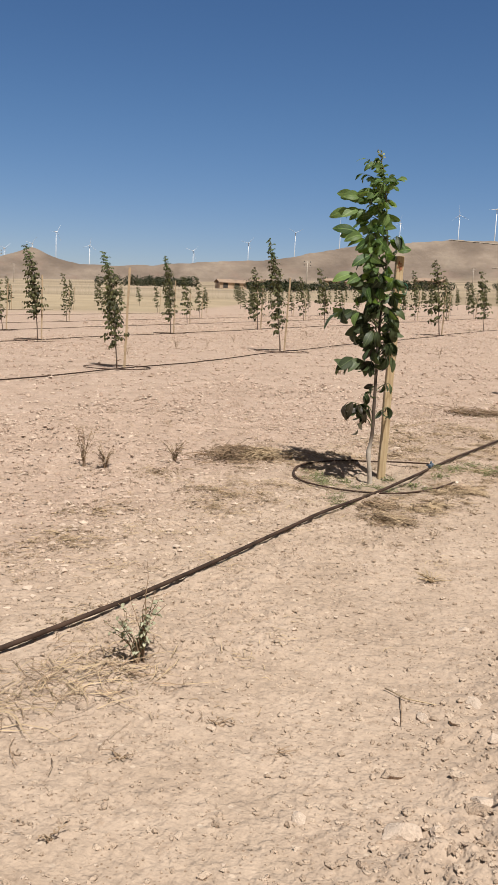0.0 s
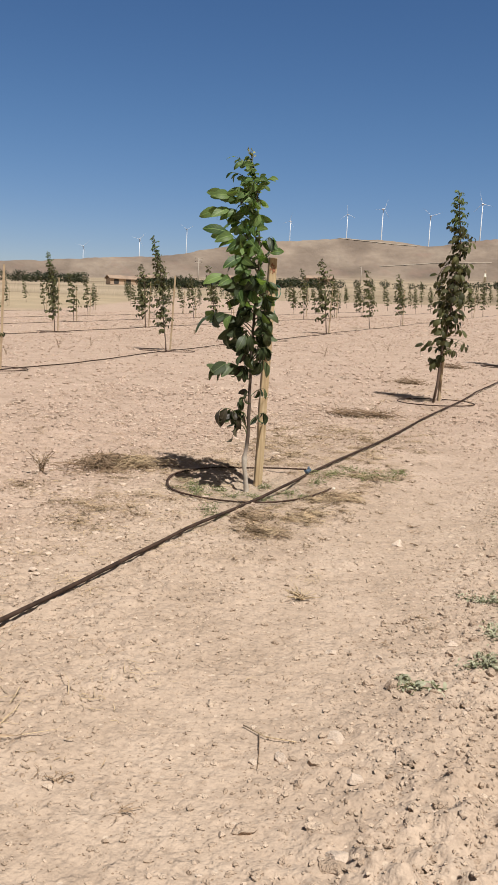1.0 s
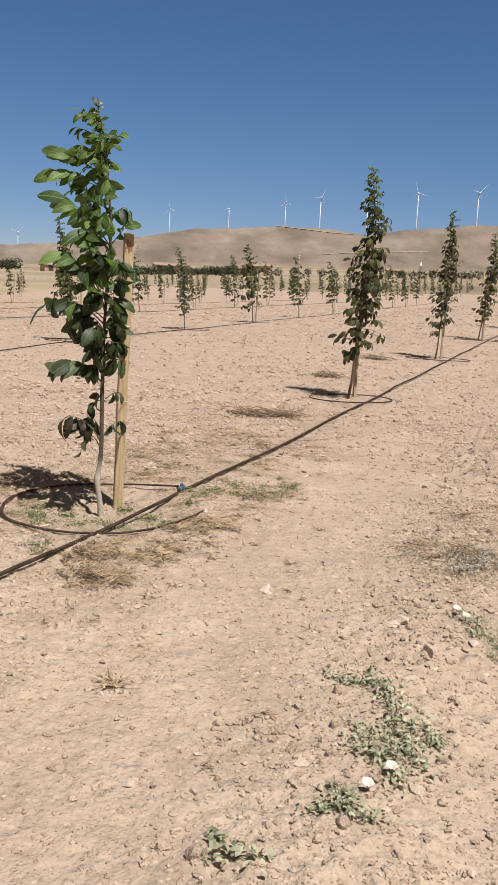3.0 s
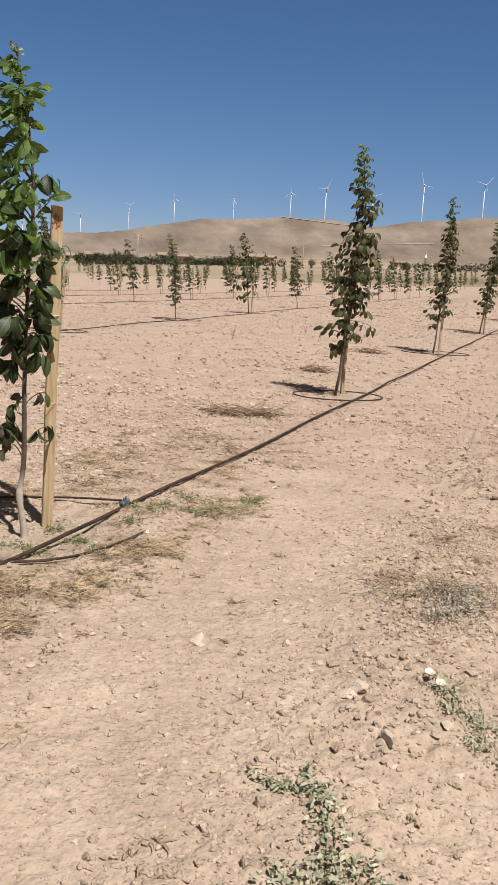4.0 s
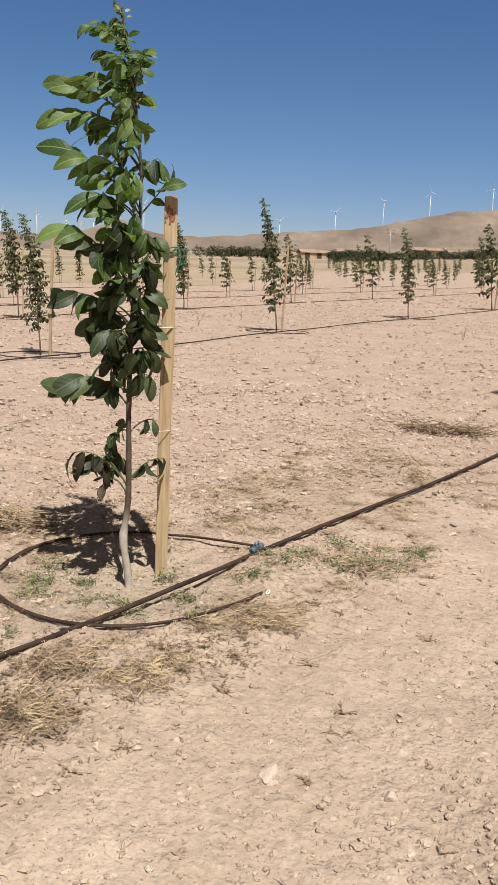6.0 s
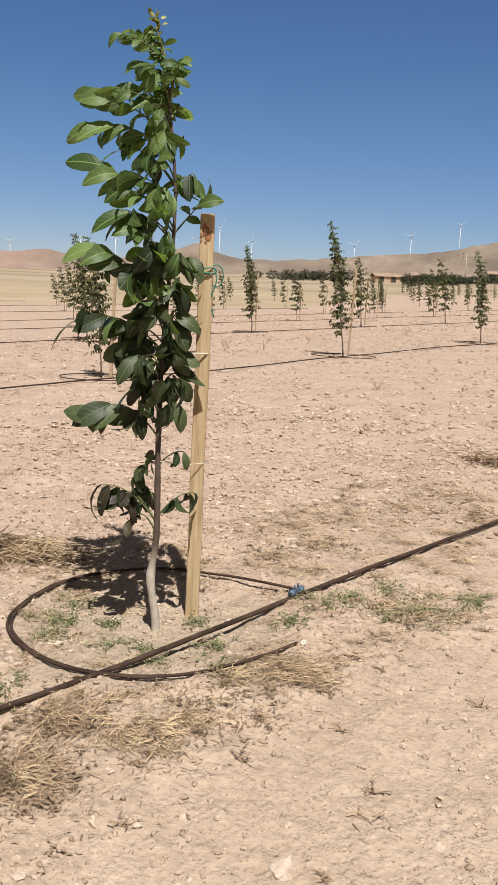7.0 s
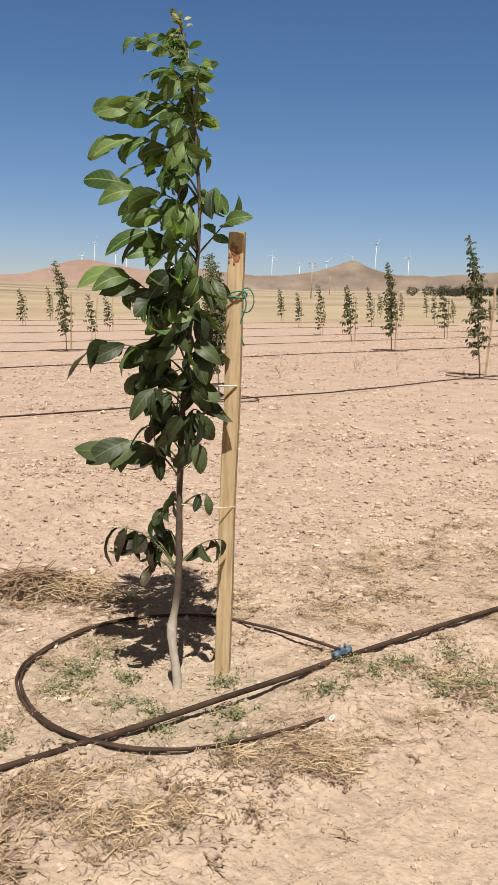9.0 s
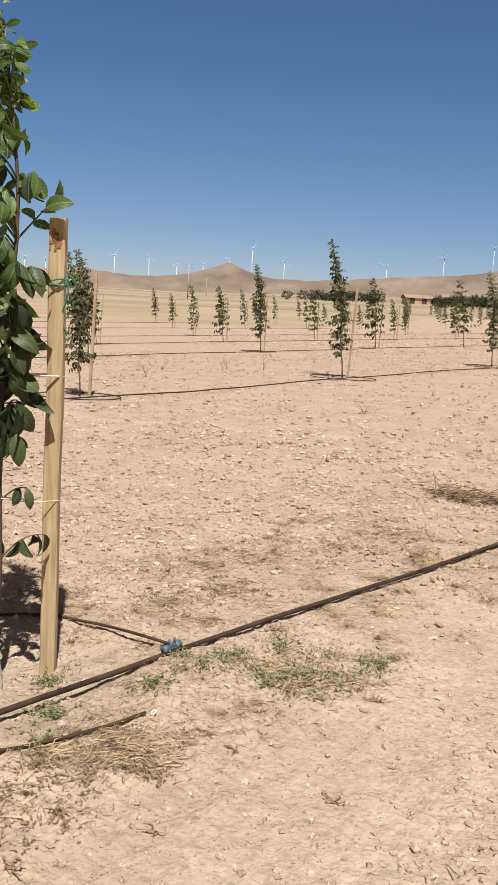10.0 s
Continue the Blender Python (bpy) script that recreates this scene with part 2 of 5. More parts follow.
def soil_material():
    m, n, l, p = material("dry_soil")
    pos = n.new("ShaderNodeNewGeometry").outputs["Position"]
    sep = n.new("ShaderNodeSeparateXYZ")
    l.new(pos, sep.inputs[0])
    big = noise_node(n, l, 0.35, 4, 0.6, pos)
    mid = noise_node(n, l, 2.6, 6, 0.62, pos)
    fine = noise_node(n, l, 42, 5, 0.7, pos)
    grit = noise_node(n, l, 140, 3, 0.7, pos)
    base = ramp(n, l, mid.outputs[0], ((0.28, (0.325, 0.24, 0.177)), (0.52, (0.402, 0.302, 0.229)), (0.75, (0.48, 0.369, 0.287)))).outputs[0]
    base = mixed(n, l, ramp(n, l, big.outputs[0], ((0.35, grey(0)), (0.7, grey(0.45)))).outputs[0], base, (0.415, 0.313, 0.239))
    base = mixed(n, l, 0.5, base, ramp(n, l, fine.outputs[0], ((0.3, grey(0.55)), (0.6, grey(1.05)))).outputs[0], "MULTIPLY")
    # hollows of this noise are browned: shade between crumbs, painted into the colour
    crumb_shade = noise_node(n, l, 17, 7, 0.75, pos)
    base = mixed(n, l, 0.7, base, ramp(n, l, crumb_shade.outputs[0], ((0.33, (0.74, 0.70, 0.66)), (0.44, grey(0.97)), (0.62, grey(1.08)))).outputs[0], "MULTIPLY")
    # two sizes of dark speck: litter, and shade between crumbs put into the colour
    speck_cells = noise_node(n, l, 75, vector=pos, kind="ShaderNodeTexVoronoi")
    shade_speck = mixed(n, l, 1.0, ramp(n, l, speck_cells.outputs["Distance"], ((0.2, grey(1)), (0.34, grey(0)))).outputs[0],
                  ramp(n, l, speck_cells.outputs["Color"], ((0.70, grey(0)), (0.78, grey(0.8)))).outputs[0], "MULTIPLY")
    base = mixed(n, l, shade_speck, base, (0.19, 0.125, 0.08))
    speck_cells = noise_node(n, l, 36, vector=pos, kind="ShaderNodeTexVoronoi")
    shade_speck = mixed(n, l, 1.0, ramp(n, l, speck_cells.outputs["Distance"], ((0.14, grey(1)), (0.24, grey(0)))).outputs[0],
                  ramp(n, l, speck_cells.outputs["Color"], ((0.80, grey(0)), (0.84, grey(0.8)))).outputs[0], "MULTIPLY")
    base = mixed(n, l, math_node(n, l, "MULTIPLY", shade_speck, crumb_shade.outputs[0]), base, (0.13, 0.085, 0.055))
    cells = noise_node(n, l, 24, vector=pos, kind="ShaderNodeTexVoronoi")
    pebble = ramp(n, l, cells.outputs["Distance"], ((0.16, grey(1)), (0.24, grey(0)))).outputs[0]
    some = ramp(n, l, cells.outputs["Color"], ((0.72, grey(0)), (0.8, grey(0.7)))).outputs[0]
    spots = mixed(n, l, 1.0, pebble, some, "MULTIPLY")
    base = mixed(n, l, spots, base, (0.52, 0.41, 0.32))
    # ploughed soil beside the lane is pinker than the trodden strip
    tilled = tilled_mask(n, l, sep, mid.outputs[0])
    base = mixed(n, l, 1.0, base, (0.955, 0.968, 0.958), "MULTIPLY")
    base = mixed(n, l, tilled, base, (1.0, 0.975, 0.995), "MULTIPLY")
    # soil in the drip ring is damp and greyer
    damp = n.new("ShaderNodeVectorMath")
    damp.operation = "DISTANCE"
    damp.inputs[1].default_value = (-2.48, 6.33, 0.15)
    l.new(pos, damp.inputs[0])
    wet = n.new("ShaderNodeMapRange")
    wet.inputs[1].default_value, wet.inputs[2].default_value = 0.62, 0.38
    l.new(math_node(n, l, "ADD", damp.outputs["Value"], math_node(n, l, "MULTIPLY", math_node(n, l, "SUBTRACT", mid.outputs[0], 0.5), 0.6)), wet.inputs[0])
    base = mixed(n, l, math_node(n, l, "MULTIPLY", wet.outputs[0], 0.75), base, (0.83, 0.87, 0.85), "MULTIPLY")
    # dry grass beyond the ploughed field
    r = n.new("ShaderNodeVectorMath")
    r.operation = "LENGTH"
    l.new(pos, r.inputs[0])
    wide = math_node(n, l, "MULTIPLY_ADD", sep.outputs[1], 0.6)
    wide = math_node(n, l, "ADD", sep.outputs[0], wide)
    reach = n.new("ShaderNodeMapRange")
    reach.inputs[1].default_value, reach.inputs[2].default_value = -6, 16
    reach.inputs[3].default_value, reach.inputs[4].default_value = 0, 118
    l.new(wide, reach.inputs[0])
    d = math_node(n, l, "SUBTRACT", r.outputs["Value"], reach.outputs[0])
    d = math_node(n, l, "ADD", d, math_node(n, l, "MULTIPLY", noise_node(n, l, 0.06, 3, 0.6, pos).outputs[0], 22))
    edge = n.new("ShaderNodeMapRange")
    edge.inputs[1].default_value, edge.inputs[2].default_value = 68, 78
    l.new(d, edge.inputs[0])
    grass = ramp(n, l, noise_node(n, l, 0.08, 6, 0.7, pos).outputs[0], ((0.35, (0.26, 0.202, 0.13)), (0.65, (0.36, 0.286, 0.19)))).outputs[0]
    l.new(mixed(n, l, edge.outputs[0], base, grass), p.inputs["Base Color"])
    p.inputs["Roughness"].default_value = 0.95
    p.inputs["Specular IOR Level"].default_value = 0.15
    lift = None
    for scale, high in ((34, 0.004), (85, 0.003)):
        cell = noise_node(n, l, scale, vector=pos, kind="ShaderNodeTexVoronoi")
        dome = mixed(n, l, 1.0, ramp(n, l, cell.outputs["Distance"], ((0.05, grey(1)), (0.55, grey(0)))).outputs[0],
                     ramp(n, l, cell.outputs["Color"], ((0.3, grey(0)), (0.9, grey(1)))).outputs[0], "MULTIPLY")
        dome = math_node(n, l, "MULTIPLY", dome, math_node(n, l, "ADD", math_node(n, l, "MULTIPLY", tilled, 0.4), 0.6))
        lift = bump(n, l, p, dome, 1.0, high, lift)
    crumbs = noise_node(n, l, 13, 2.5, 0.5, pos)
    # crusted and crumbly patches lie between smooth dusty ones
    coarse = ramp(n, l, noise_node(n, l, 1.7, 3, 0.55, pos).outputs[0], ((0.36, grey(0.62)), (0.6, grey(1.0)))).outputs[0]
    one = bump(n, l, p, mid.outputs[0], 0.5, 0.03, lift)
    two = bump(n, l, p, math_node(n, l, "MULTIPLY", crumbs.outputs[0], coarse), 1.0, 0.032, one)
    pellets = noise_node(n, l, 58, 1.2, 0.5, pos)
    pills = noise_node(n, l, 120, 1.0, 0.5, pos)
    two = bump(n, l, p, math_node(n, l, "MULTIPLY", pellets.outputs[0], coarse), 1.0, 0.0075, two)
    three = bump(n, l, p, pills.outputs[0], 1.0, 0.0024, two)
    bump(n, l, p, grit.outputs[0], 0.8, 0.001, three)
    return m


def clod_material():
    """Loose crumbs of the same soil, each a little paler or browner than the next."""
    m, n, l, p = material("soil_clod")
    pos = n.new("ShaderNodeNewGeometry")
    c = ramp(n, l, pos.outputs["Random Per Island"], ((0.0, (0.35, 0.258, 0.19)), (0.5, (0.44, 0.33, 0.249)), (0.9, (0.5, 0.382, 0.293)), (1.0, (0.56, 0.435, 0.34)))).outputs[0]
    fine = noise_node(n, l, 120, 4, 0.65, pos.outputs["Position"])
    c = mixed(n, l, 0.5, c, ramp(n, l, fine.outputs[0], ((0.3, grey(0.75)), (0.65, grey(1.1)))).outputs[0], "MULTIPLY")
    sep = n.new("ShaderNodeSeparateXYZ")
    l.new(pos.outputs["Position"], sep.inputs[0])
    tilled = tilled_mask(n, l, sep, noise_node(n, l, 2.6, 6, 0.62, pos.outputs["Position"]).outputs[0])
    c = mixed(n, l, 1.0, c, (0.955, 0.968, 0.958), "MULTIPLY")
    c = mixed(n, l, tilled, c, (1.04, 1.01, 1.04), "MULTIPLY")
    l.new(c, p.inputs["Base Color"])
    p.inputs["Roughness"].default_value, p.inputs["Specular IOR Level"].default_value = 0.95, 0.15
    lumpy = noise_node(n, l, 55, 3, 0.6, pos.outputs["Position"])
    bump(n, l, p, fine.outputs[0], 0.8, 0.005, bump(n, l, p, lumpy.outputs[0], 0.9, 0.02))
    return m


def hill_material():
    m, n, l, p = material("dry_hills")
    pos = n.new("ShaderNodeNewGeometry").outputs["Position"]
    unit = n.new("ShaderNodeVectorMath")
    unit.operation = "NORMALIZE"
    l.new(pos, unit.inputs[0])
    flat = n.new("ShaderNodeMapping")
    flat.inputs["Scale"].default_value = (1.0, 1.0, 2.8)
    l.new(unit.outputs[0], flat.inputs[0])
    big = noise_node(n, l, 21, 5, 0.55, flat.outputs[0])
    small = noise_node(n, l, 150, 5, 0.7, flat.outputs[0])
    slope = ramp(n, l, big.outputs[0], ((0.36, (0.15, 0.115, 0.088)), (0.45, (0.184, 0.142, 0.109)), (0.55, (0.218, 0.17, 0.13)), (0.66, (0.262, 0.209, 0.16)))).outputs[0]
    slope = mixed(n, l, 0.4, slope, ramp(n, l, small.outputs[0], ((0.3, grey(0.7)), (0.65, grey(1.12)))).outputs[0], "MULTIPLY")
    red = ramp(n, l, noise_node(n, l, 34, 4, 0.6, flat.outputs[0]).outputs[0], ((0.56, grey(0)), (0.68, grey(0.55)))).outputs[0]
    slope = mixed(n, l, red, slope, (0.21, 0.145, 0.112))
    plain_noise = n.new("ShaderNodeMapping")
    plain_noise.inputs["Scale"].default_value = (0.002, 0.009, 0.0)
    plain_noise.inputs["Rotation"].default_value = (0, 0, 0.7)
    l.new(pos, plain_noise.inputs[0])
    plain = ramp(n, l, noise_node(n, l, 2.2, 5, 0.55, plain_noise.outputs[0]).outputs[0],
                 ((0.38, (0.19, 0.146, 0.097)), (0.5, (0.285, 0.225, 0.152)), (0.60, (0.34, 0.27, 0.19)))).outputs[0]
    r = n.new("ShaderNodeVectorMath")
    r.operation = "LENGTH"
    l.new(pos, r.inputs[0])
    k = n.new("ShaderNodeMapRange")
    k.inputs[1].default_value, k.inputs[2].default_value = 850, 1150
    l.new(r.outputs["Value"], k.inputs[0])
    col = mixed(n, l, k.outputs[0], plain, slope)
    # the reddish hill in the west
    sep = n.new("ShaderNodeSeparateXYZ")
    l.new(pos, sep.inputs[0])
    west = n.new("ShaderNodeMapRange")
    west.inputs[1].default_value, west.inputs[2].default_value = 1.15, 1.5
    l.new(math_node(n, l, "DIVIDE", math_node(n, l, "MULTIPLY", sep.outputs[0], -1.0), sep.outputs[1]), west.inputs[0])
    col = mixed(n, l, math_node(n, l, "MULTIPLY", math_node(n, l, "MULTIPLY", west.outputs[0], k.outputs[0]), 0.45), col, (0.36, 0.23, 0.18))
    l.new(col, p.inputs["Base Color"])
    p.inputs["Roughness"].default_value = 0.95
    p.inputs["Specular IOR Level"].default_value = 0.1
    bump(n, l, p, small.outputs[0], 0.35, 5.0)
    return m


def leaf_material(name, dark, light, through_light, per_island=False):
    m, n, l, p = material(name)
    co = n.new("ShaderNodeTexCoord").outputs["Object"]
    info = n.new("ShaderNodeNewGeometry").outputs["Random Per Island"] if per_island else n.new("ShaderNodeObjectInfo").outputs["Random"]
    c = ramp(n, l, info, ((0.0, dark), (0.55, tuple((a + b) / 2 for a, b in zip(dark, light))), (1.0, light))).outputs[0]
    blot = noise_node(n, l, 9 if per_island else 3.5, 4, 0.6, co)
    c = mixed(n, l, 0.35, c, ramp(n, l, blot.outputs[0], ((0.35, grey(0.7)), (0.65, grey(1.25)))).outputs[0], "MULTIPLY")
    if not per_island:
        sep = n.new("ShaderNodeSeparateXYZ")
        l.new(co, sep.inputs[0])
        rib = math_node(n, l, "ABSOLUTE", sep.outputs[1])
        vein = n.new("ShaderNodeTexWave")
        vein.inputs["Scale"].default_value, vein.inputs["Distortion"].default_value = 2.6, 0.0
        slant = n.new("ShaderNodeCombineXYZ")
        l.new(math_node(n, l, "SUBTRACT", sep.outputs[0], rib), slant.inputs[0])
        l.new(slant.outputs[0], vein.inputs["Vector"])
        veins = ramp(n, l, vein.outputs["Fac"], ((0.9, grey(0)), (1.0, grey(0.14)))).outputs[0]
        bump(n, l, p, vein.outputs["Fac"], 0.06, 0.012)
        mid = ramp(n, l, rib, ((0.006, grey(0.7)), (0.014, grey(0)))).outputs[0]
        c = mixed(n, l, mixed(n, l, 1.0, veins, mid, "LIGHTEN"), c, tuple(v * 1.7 for v in light))
    l.new(c, p.inputs["Base Color"])
    p.inputs["Roughness"].default_value = 0.6 if per_island else 0.5
    p.inputs["Specular IOR Level"].default_value = 0.2 if per_island else 0.3
    t = n.new("ShaderNodeBsdfTranslucent")
    l.new(mixed(n, l, 1.0, c, (1.3, 1.4, 0.55), "MULTIPLY"), t.inputs[0])
    mix = n.new("ShaderNodeMixShader")
    mix.inputs[0].default_value = through_light
    l.new(p.outputs[0], mix.inputs[1])
    l.new(t.outputs[0], mix.inputs[2])
    l.new(mix.outputs[0], n["Material Output"].inputs[0])
    return m


def wood_material():
    m, n, l, p = material("raw_pine")
    co = n.new("ShaderNodeTexCoord").outputs["Object"]
    st = n.new("ShaderNodeMapping")
    st.inputs["Scale"].default_value = (38, 38, 2.2)
    l.new(co, st.inputs[0])
    g = noise_node(n, l, 1.6, 6, 0.6, st.outputs[0])
    big = noise_node(n, l, 3.0, 3, 0.5, co)
    c = ramp(n, l, g.outputs[0], ((0.3, (0.30, 0.20, 0.105)), (0.5, (0.44, 0.32, 0.18)), (0.7, (0.54, 0.42, 0.26)))).outputs[0]
    c = mixed(n, l, 0.4, c, ramp(n, l, big.outputs[0], ((0.35, grey(0.65)), (0.65, grey(1.1)))).outputs[0], "MULTIPLY")
    l.new(c, p.inputs["Base Color"])
    p.inputs["Roughness"].default_value = 0.75
    bump(n, l, p, g.outputs[0], 0.4, 0.004)
    return m


def bark_material():
    m, n, l, p = material("young_bark")
    co = n.new("ShaderNodeTexCoord").outputs["Object"]
    sep = n.new("ShaderNodeSeparateXYZ")
    l.new(co, sep.inputs[0])
    g = noise_node(n, l, 26, 5, 0.65, co)
    pale = ramp(n, l, g.outputs[0], ((0.3, (0.31, 0.262, 0.21)), (0.7, (0.48, 0.425, 0.36)))).outputs[0]
    dark = ramp(n, l, g.outputs[0], ((0.3, (0.05, 0.034, 0.025)), (0.7, (0.105, 0.074, 0.052)))).outputs[0]
    k = n.new("ShaderNodeMapRange")
    k.inputs[1].default_value, k.inputs[2].default_value = 0.3, 0.42
    l.new(math_node(n, l, "ADD", sep.outputs[2], math_node(n, l, "MULTIPLY", g.outputs[0], 0.08)), k.inputs[0])
    l.new(mixed(n, l, k.outputs[0], pale, dark), p.inputs["Base Color"])
    p.inputs["Roughness"].default_value = 0.8
    bump(n, l, p, g.outputs[0], 0.5, 0.004)
    return m


SOIL, HILLS, WOOD, BARK = soil_material(), hill_material(), wood_material(), bark_material()
LEAF = leaf_material("walnut_leaf", (0.016, 0.026, 0.011), (0.07, 0.09, 0.038), 0.2)
LEAF_TOP = leaf_material("young_walnut_leaf", (0.042, 0.08, 0.024), (0.16, 0.232, 0.074), 0.38)
LEAF_BUD = leaf_material("unfolding_walnut_leaf", (0.13, 0.13, 0.05), (0.3, 0.29, 0.13), 0.3)
LEAF_DRY = leaf_material("withered_leaf", (0.026, 0.021, 0.013), (0.06, 0.048, 0.028), 0.1)
BARK_DARK = simple("brown_bark", (0.115, 0.078, 0.055), 0.85, 0.35, 14)
WOOD_GREY = simple("weathered_stake", (0.36, 0.265, 0.165), 0.85, 0.3, 6)
CROWN = leaf_material("walnut_foliage", (0.024, 0.026, 0.012), (0.128, 0.127, 0.054), 0.22, True)
CROWN_TOP = leaf_material("young_walnut_foliage", (0.035, 0.055, 0.02), (0.145, 0.185, 0.07), 0.3, True)
SHRUB = leaf_material("dark_shrub", (0.017, 0.023, 0.011), (0.045, 0.054, 0.024), 0.1, True)
WEED = leaf_material("weed_green", (0.17, 0.172, 0.105), (0.46, 0.45, 0.325), 0.15, True)
GREY_WEED = leaf_material("grey_dead_weed", (0.21, 0.183, 0.145), (0.48, 0.43, 0.36), 0.1, True)
STALK = simple("green_stalk", (0.10, 0.11, 0.04), 0.6, 0.3, 30)
GREEN = leaf_material("small_green_weed", (0.11, 0.125, 0.055), (0.25, 0.265, 0.13), 0.25, True)
DEAD = simple("dead_grass", (0.27, 0.19, 0.115), 0.9, 0.35, 9)
LITTER = simple("crumbled_leaf", (0.175, 0.12, 0.07), 0.9, 0.4, 20)
STRAW = simple("dry_straw", (0.385, 0.285, 0.173), 0.85, 0.35, 9)
TWIG = simple("brown_twig", (0.25, 0.17, 0.105), 0.85, 0.35, 12)
HOSE = simple("dusty_black_pipe", (0.043, 0.026, 0.018), 0.8, 0.65, 9)
RING = simple("brown_drip_tube", (0.05, 0.029, 0.02), 0.75, 0.5, 9)
for dull in (HOSE, RING):
    dull.node_tree.nodes["Principled BSDF"].inputs["Specular IOR Level"].default_value = 0.2
STONE = simple("pale_stone", (0.52, 0.403, 0.312), 0.9, 0.2, 14, 0, 0.6, 0.006, 0.15)
FIELD_STONE = simple("limestone", (0.56, 0.443, 0.348), 0.9, 0.16, 14, 0, 0.6, 0.006, 0.12)
CLOD = clod_material()
BLUE = simple("blue_plastic", (0.07, 0.105, 0.15), 0.45, 0.25, 40)
ROPE = simple("green_cord", (0.02, 0.16, 0.10), 0.6, 0.2, 40)
TWINE = simple("white_twine", (0.62, 0.57, 0.48), 0.8, 0.15, 40)
PAINT = simple("red_paint_mark", (0.27, 0.11, 0.055), 0.8, 0.4, 40)
WHITE = simple("white_tower_paint", (0.62, 0.63, 0.65), 0.5, 0.05, 1)
PETAL = simple("white_petal", (0.55, 0.51, 0.42), 0.6, 0.06, 30)
ROAD = simple("pale_road", (0.275, 0.224, 0.17), 0.9, 0.2, 0.02)
WALL = simple("earth_wall", (0.42, 0.30, 0.21), 0.9, 0.2, 0.5)
ROOF = simple("clay_roof", (0.27, 0.19, 0.135), 0.9, 0.25, 0.4)
DARK = simple("dark_opening", (0.04, 0.035, 0.03), 0.8, 0.2, 1)
POLE = simple("weathered_pole", (0.36, 0.31, 0.26), 0.85, 0.2, 2)

# ---- ground ----


def spread(lo, hi, step, reach, grow=1.06):
    core = np.arange(lo, hi + step / 2, step)
    out, s, d = [], step, 0.0
    while d < reach:
        s *= grow
        d += s
        out.append(d)
    return np.concatenate((lo - np.array(out[::-1]), core, hi + np.array(out)))


gx, gy = spread(-3.6, 0.9, 0.0152, 128, 1.065), spread(1.5, 7.6, 0.0152, 124, 1.065)
X, Y = np.meshgrid(gx, gy)
Z = ground_z(X, Y)
dip = smooth(122, 134, np.hypot(X - HUB[0], Y - HUB[1]))
Z = Z - dip * 1.5
W, N = len(gx), len(gy)
i = np.arange(W * N).reshape(N, W)
quads = np.stack((i[:-1, :-1], i[:-1, 1:], i[1:, 1:], i[1:, :-1]), -1).reshape(-1, 4)
sheet = Shape()
sheet.v, sheet.n = [np.stack((X, Y, Z), -1).reshape(-1, 3)], W * N
sheet.f = quads.tolist()
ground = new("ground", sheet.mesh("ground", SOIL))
tagged(ground, "dry stony tan soil of a ploughed orchard field", "ground", kind="structure")

az = np.concatenate((np.arange(-180, -76, 4.0), np.arange(-76, 8, 0.25), np.arange(8, 180.1, 4.0)))
rad = np.concatenate((np.linspace(98, 130, 9), np.geomspace(138, 1000, 34), np.linspace(1040, 3100, 66), (3400, 4000)))
A, R = np.meshgrid(np.radians(az), rad)
HX, HY = HUB[0] + R * np.sin(A), HUB[1] + R * np.cos(A)
HZ = terrain(HX, HY) - 0.5 * (1 - smooth(118, 126, R)) - 0.02
W, N = len(az), len(rad)
i = np.arange(W * N).reshape(N, W)
quads = np.stack((i[:-1, 1:], i[:-1, :-1], i[1:, :-1], i[1:, 1:]), -1).reshape(-1, 4)
sheet = Shape()
sheet.v, sheet.n = [np.stack((HX, HY, HZ), -1).reshape(-1, 3)], W * N
sheet.f = quads.tolist()
hills = new("backdrop", sheet.mesh("hills", HILLS))
tagged(hills, "dry tan grassland rising to bare brown hills", "hills", kind="structure")

# ---- walnut trees ----
WIND = np.array((-0.5, -0.86, 0.0))


def leaflet(seed):
    """One leaflet along +x, length 1, its midrib folded and its tip bent down."""
    rng = random.Random(seed)
    bend, fold, twist = rng.uniform(0.5, 1.15), rng.uniform(0.0, 0.3), rng.uniform(-0.4, 0.4)
    wide, wave = rng.uniform(0.2, 0.26), rng.uniform(0, 6)
    s = np.array((0.0, 0.12, 0.32, 0.53, 0.74, 0.91, 1.0))
    w = wide * np.array((0.06, 0.46, 0.9, 1.0, 0.8, 0.4, 0.015))
    verts, faces = [], []
    for a, b in zip(s, w):
        ang = bend * a * 1.5
        for v in (-1, -0.5, 0, 0.5, 1):
            y = v * b
            z = abs(v) * b * fold * 1.5 - 0.10 * b * (abs(v) > 0.9) + 0.02 * abs(v) * math.sin(a * 9 + wave + 2 * v) + y * twist * a
            verts.append((math.sin(ang) / (bend * 1.5) + 0 * z, y, -(1 - math.cos(ang)) / (bend * 1.5) + z))
    for i in range(len(s) - 1):
        for k in range(4):
            faces.append((i * 5 + k, (i + 1) * 5 + k, (i + 1) * 5 + k + 1, i * 5 + k + 1))
    return np.array(verts), faces


def frame_of(direction, up):
    """Rotation whose x runs along direction and whose z leans to up."""
    x = np.asarray(direction, float)
    x = x / np.linalg.norm(x)
    y = np.cross(up, x)
    y /= np.linalg.norm(y) + 1e-9
    return np.stack((x, y, np.cross(x, y)), 1)


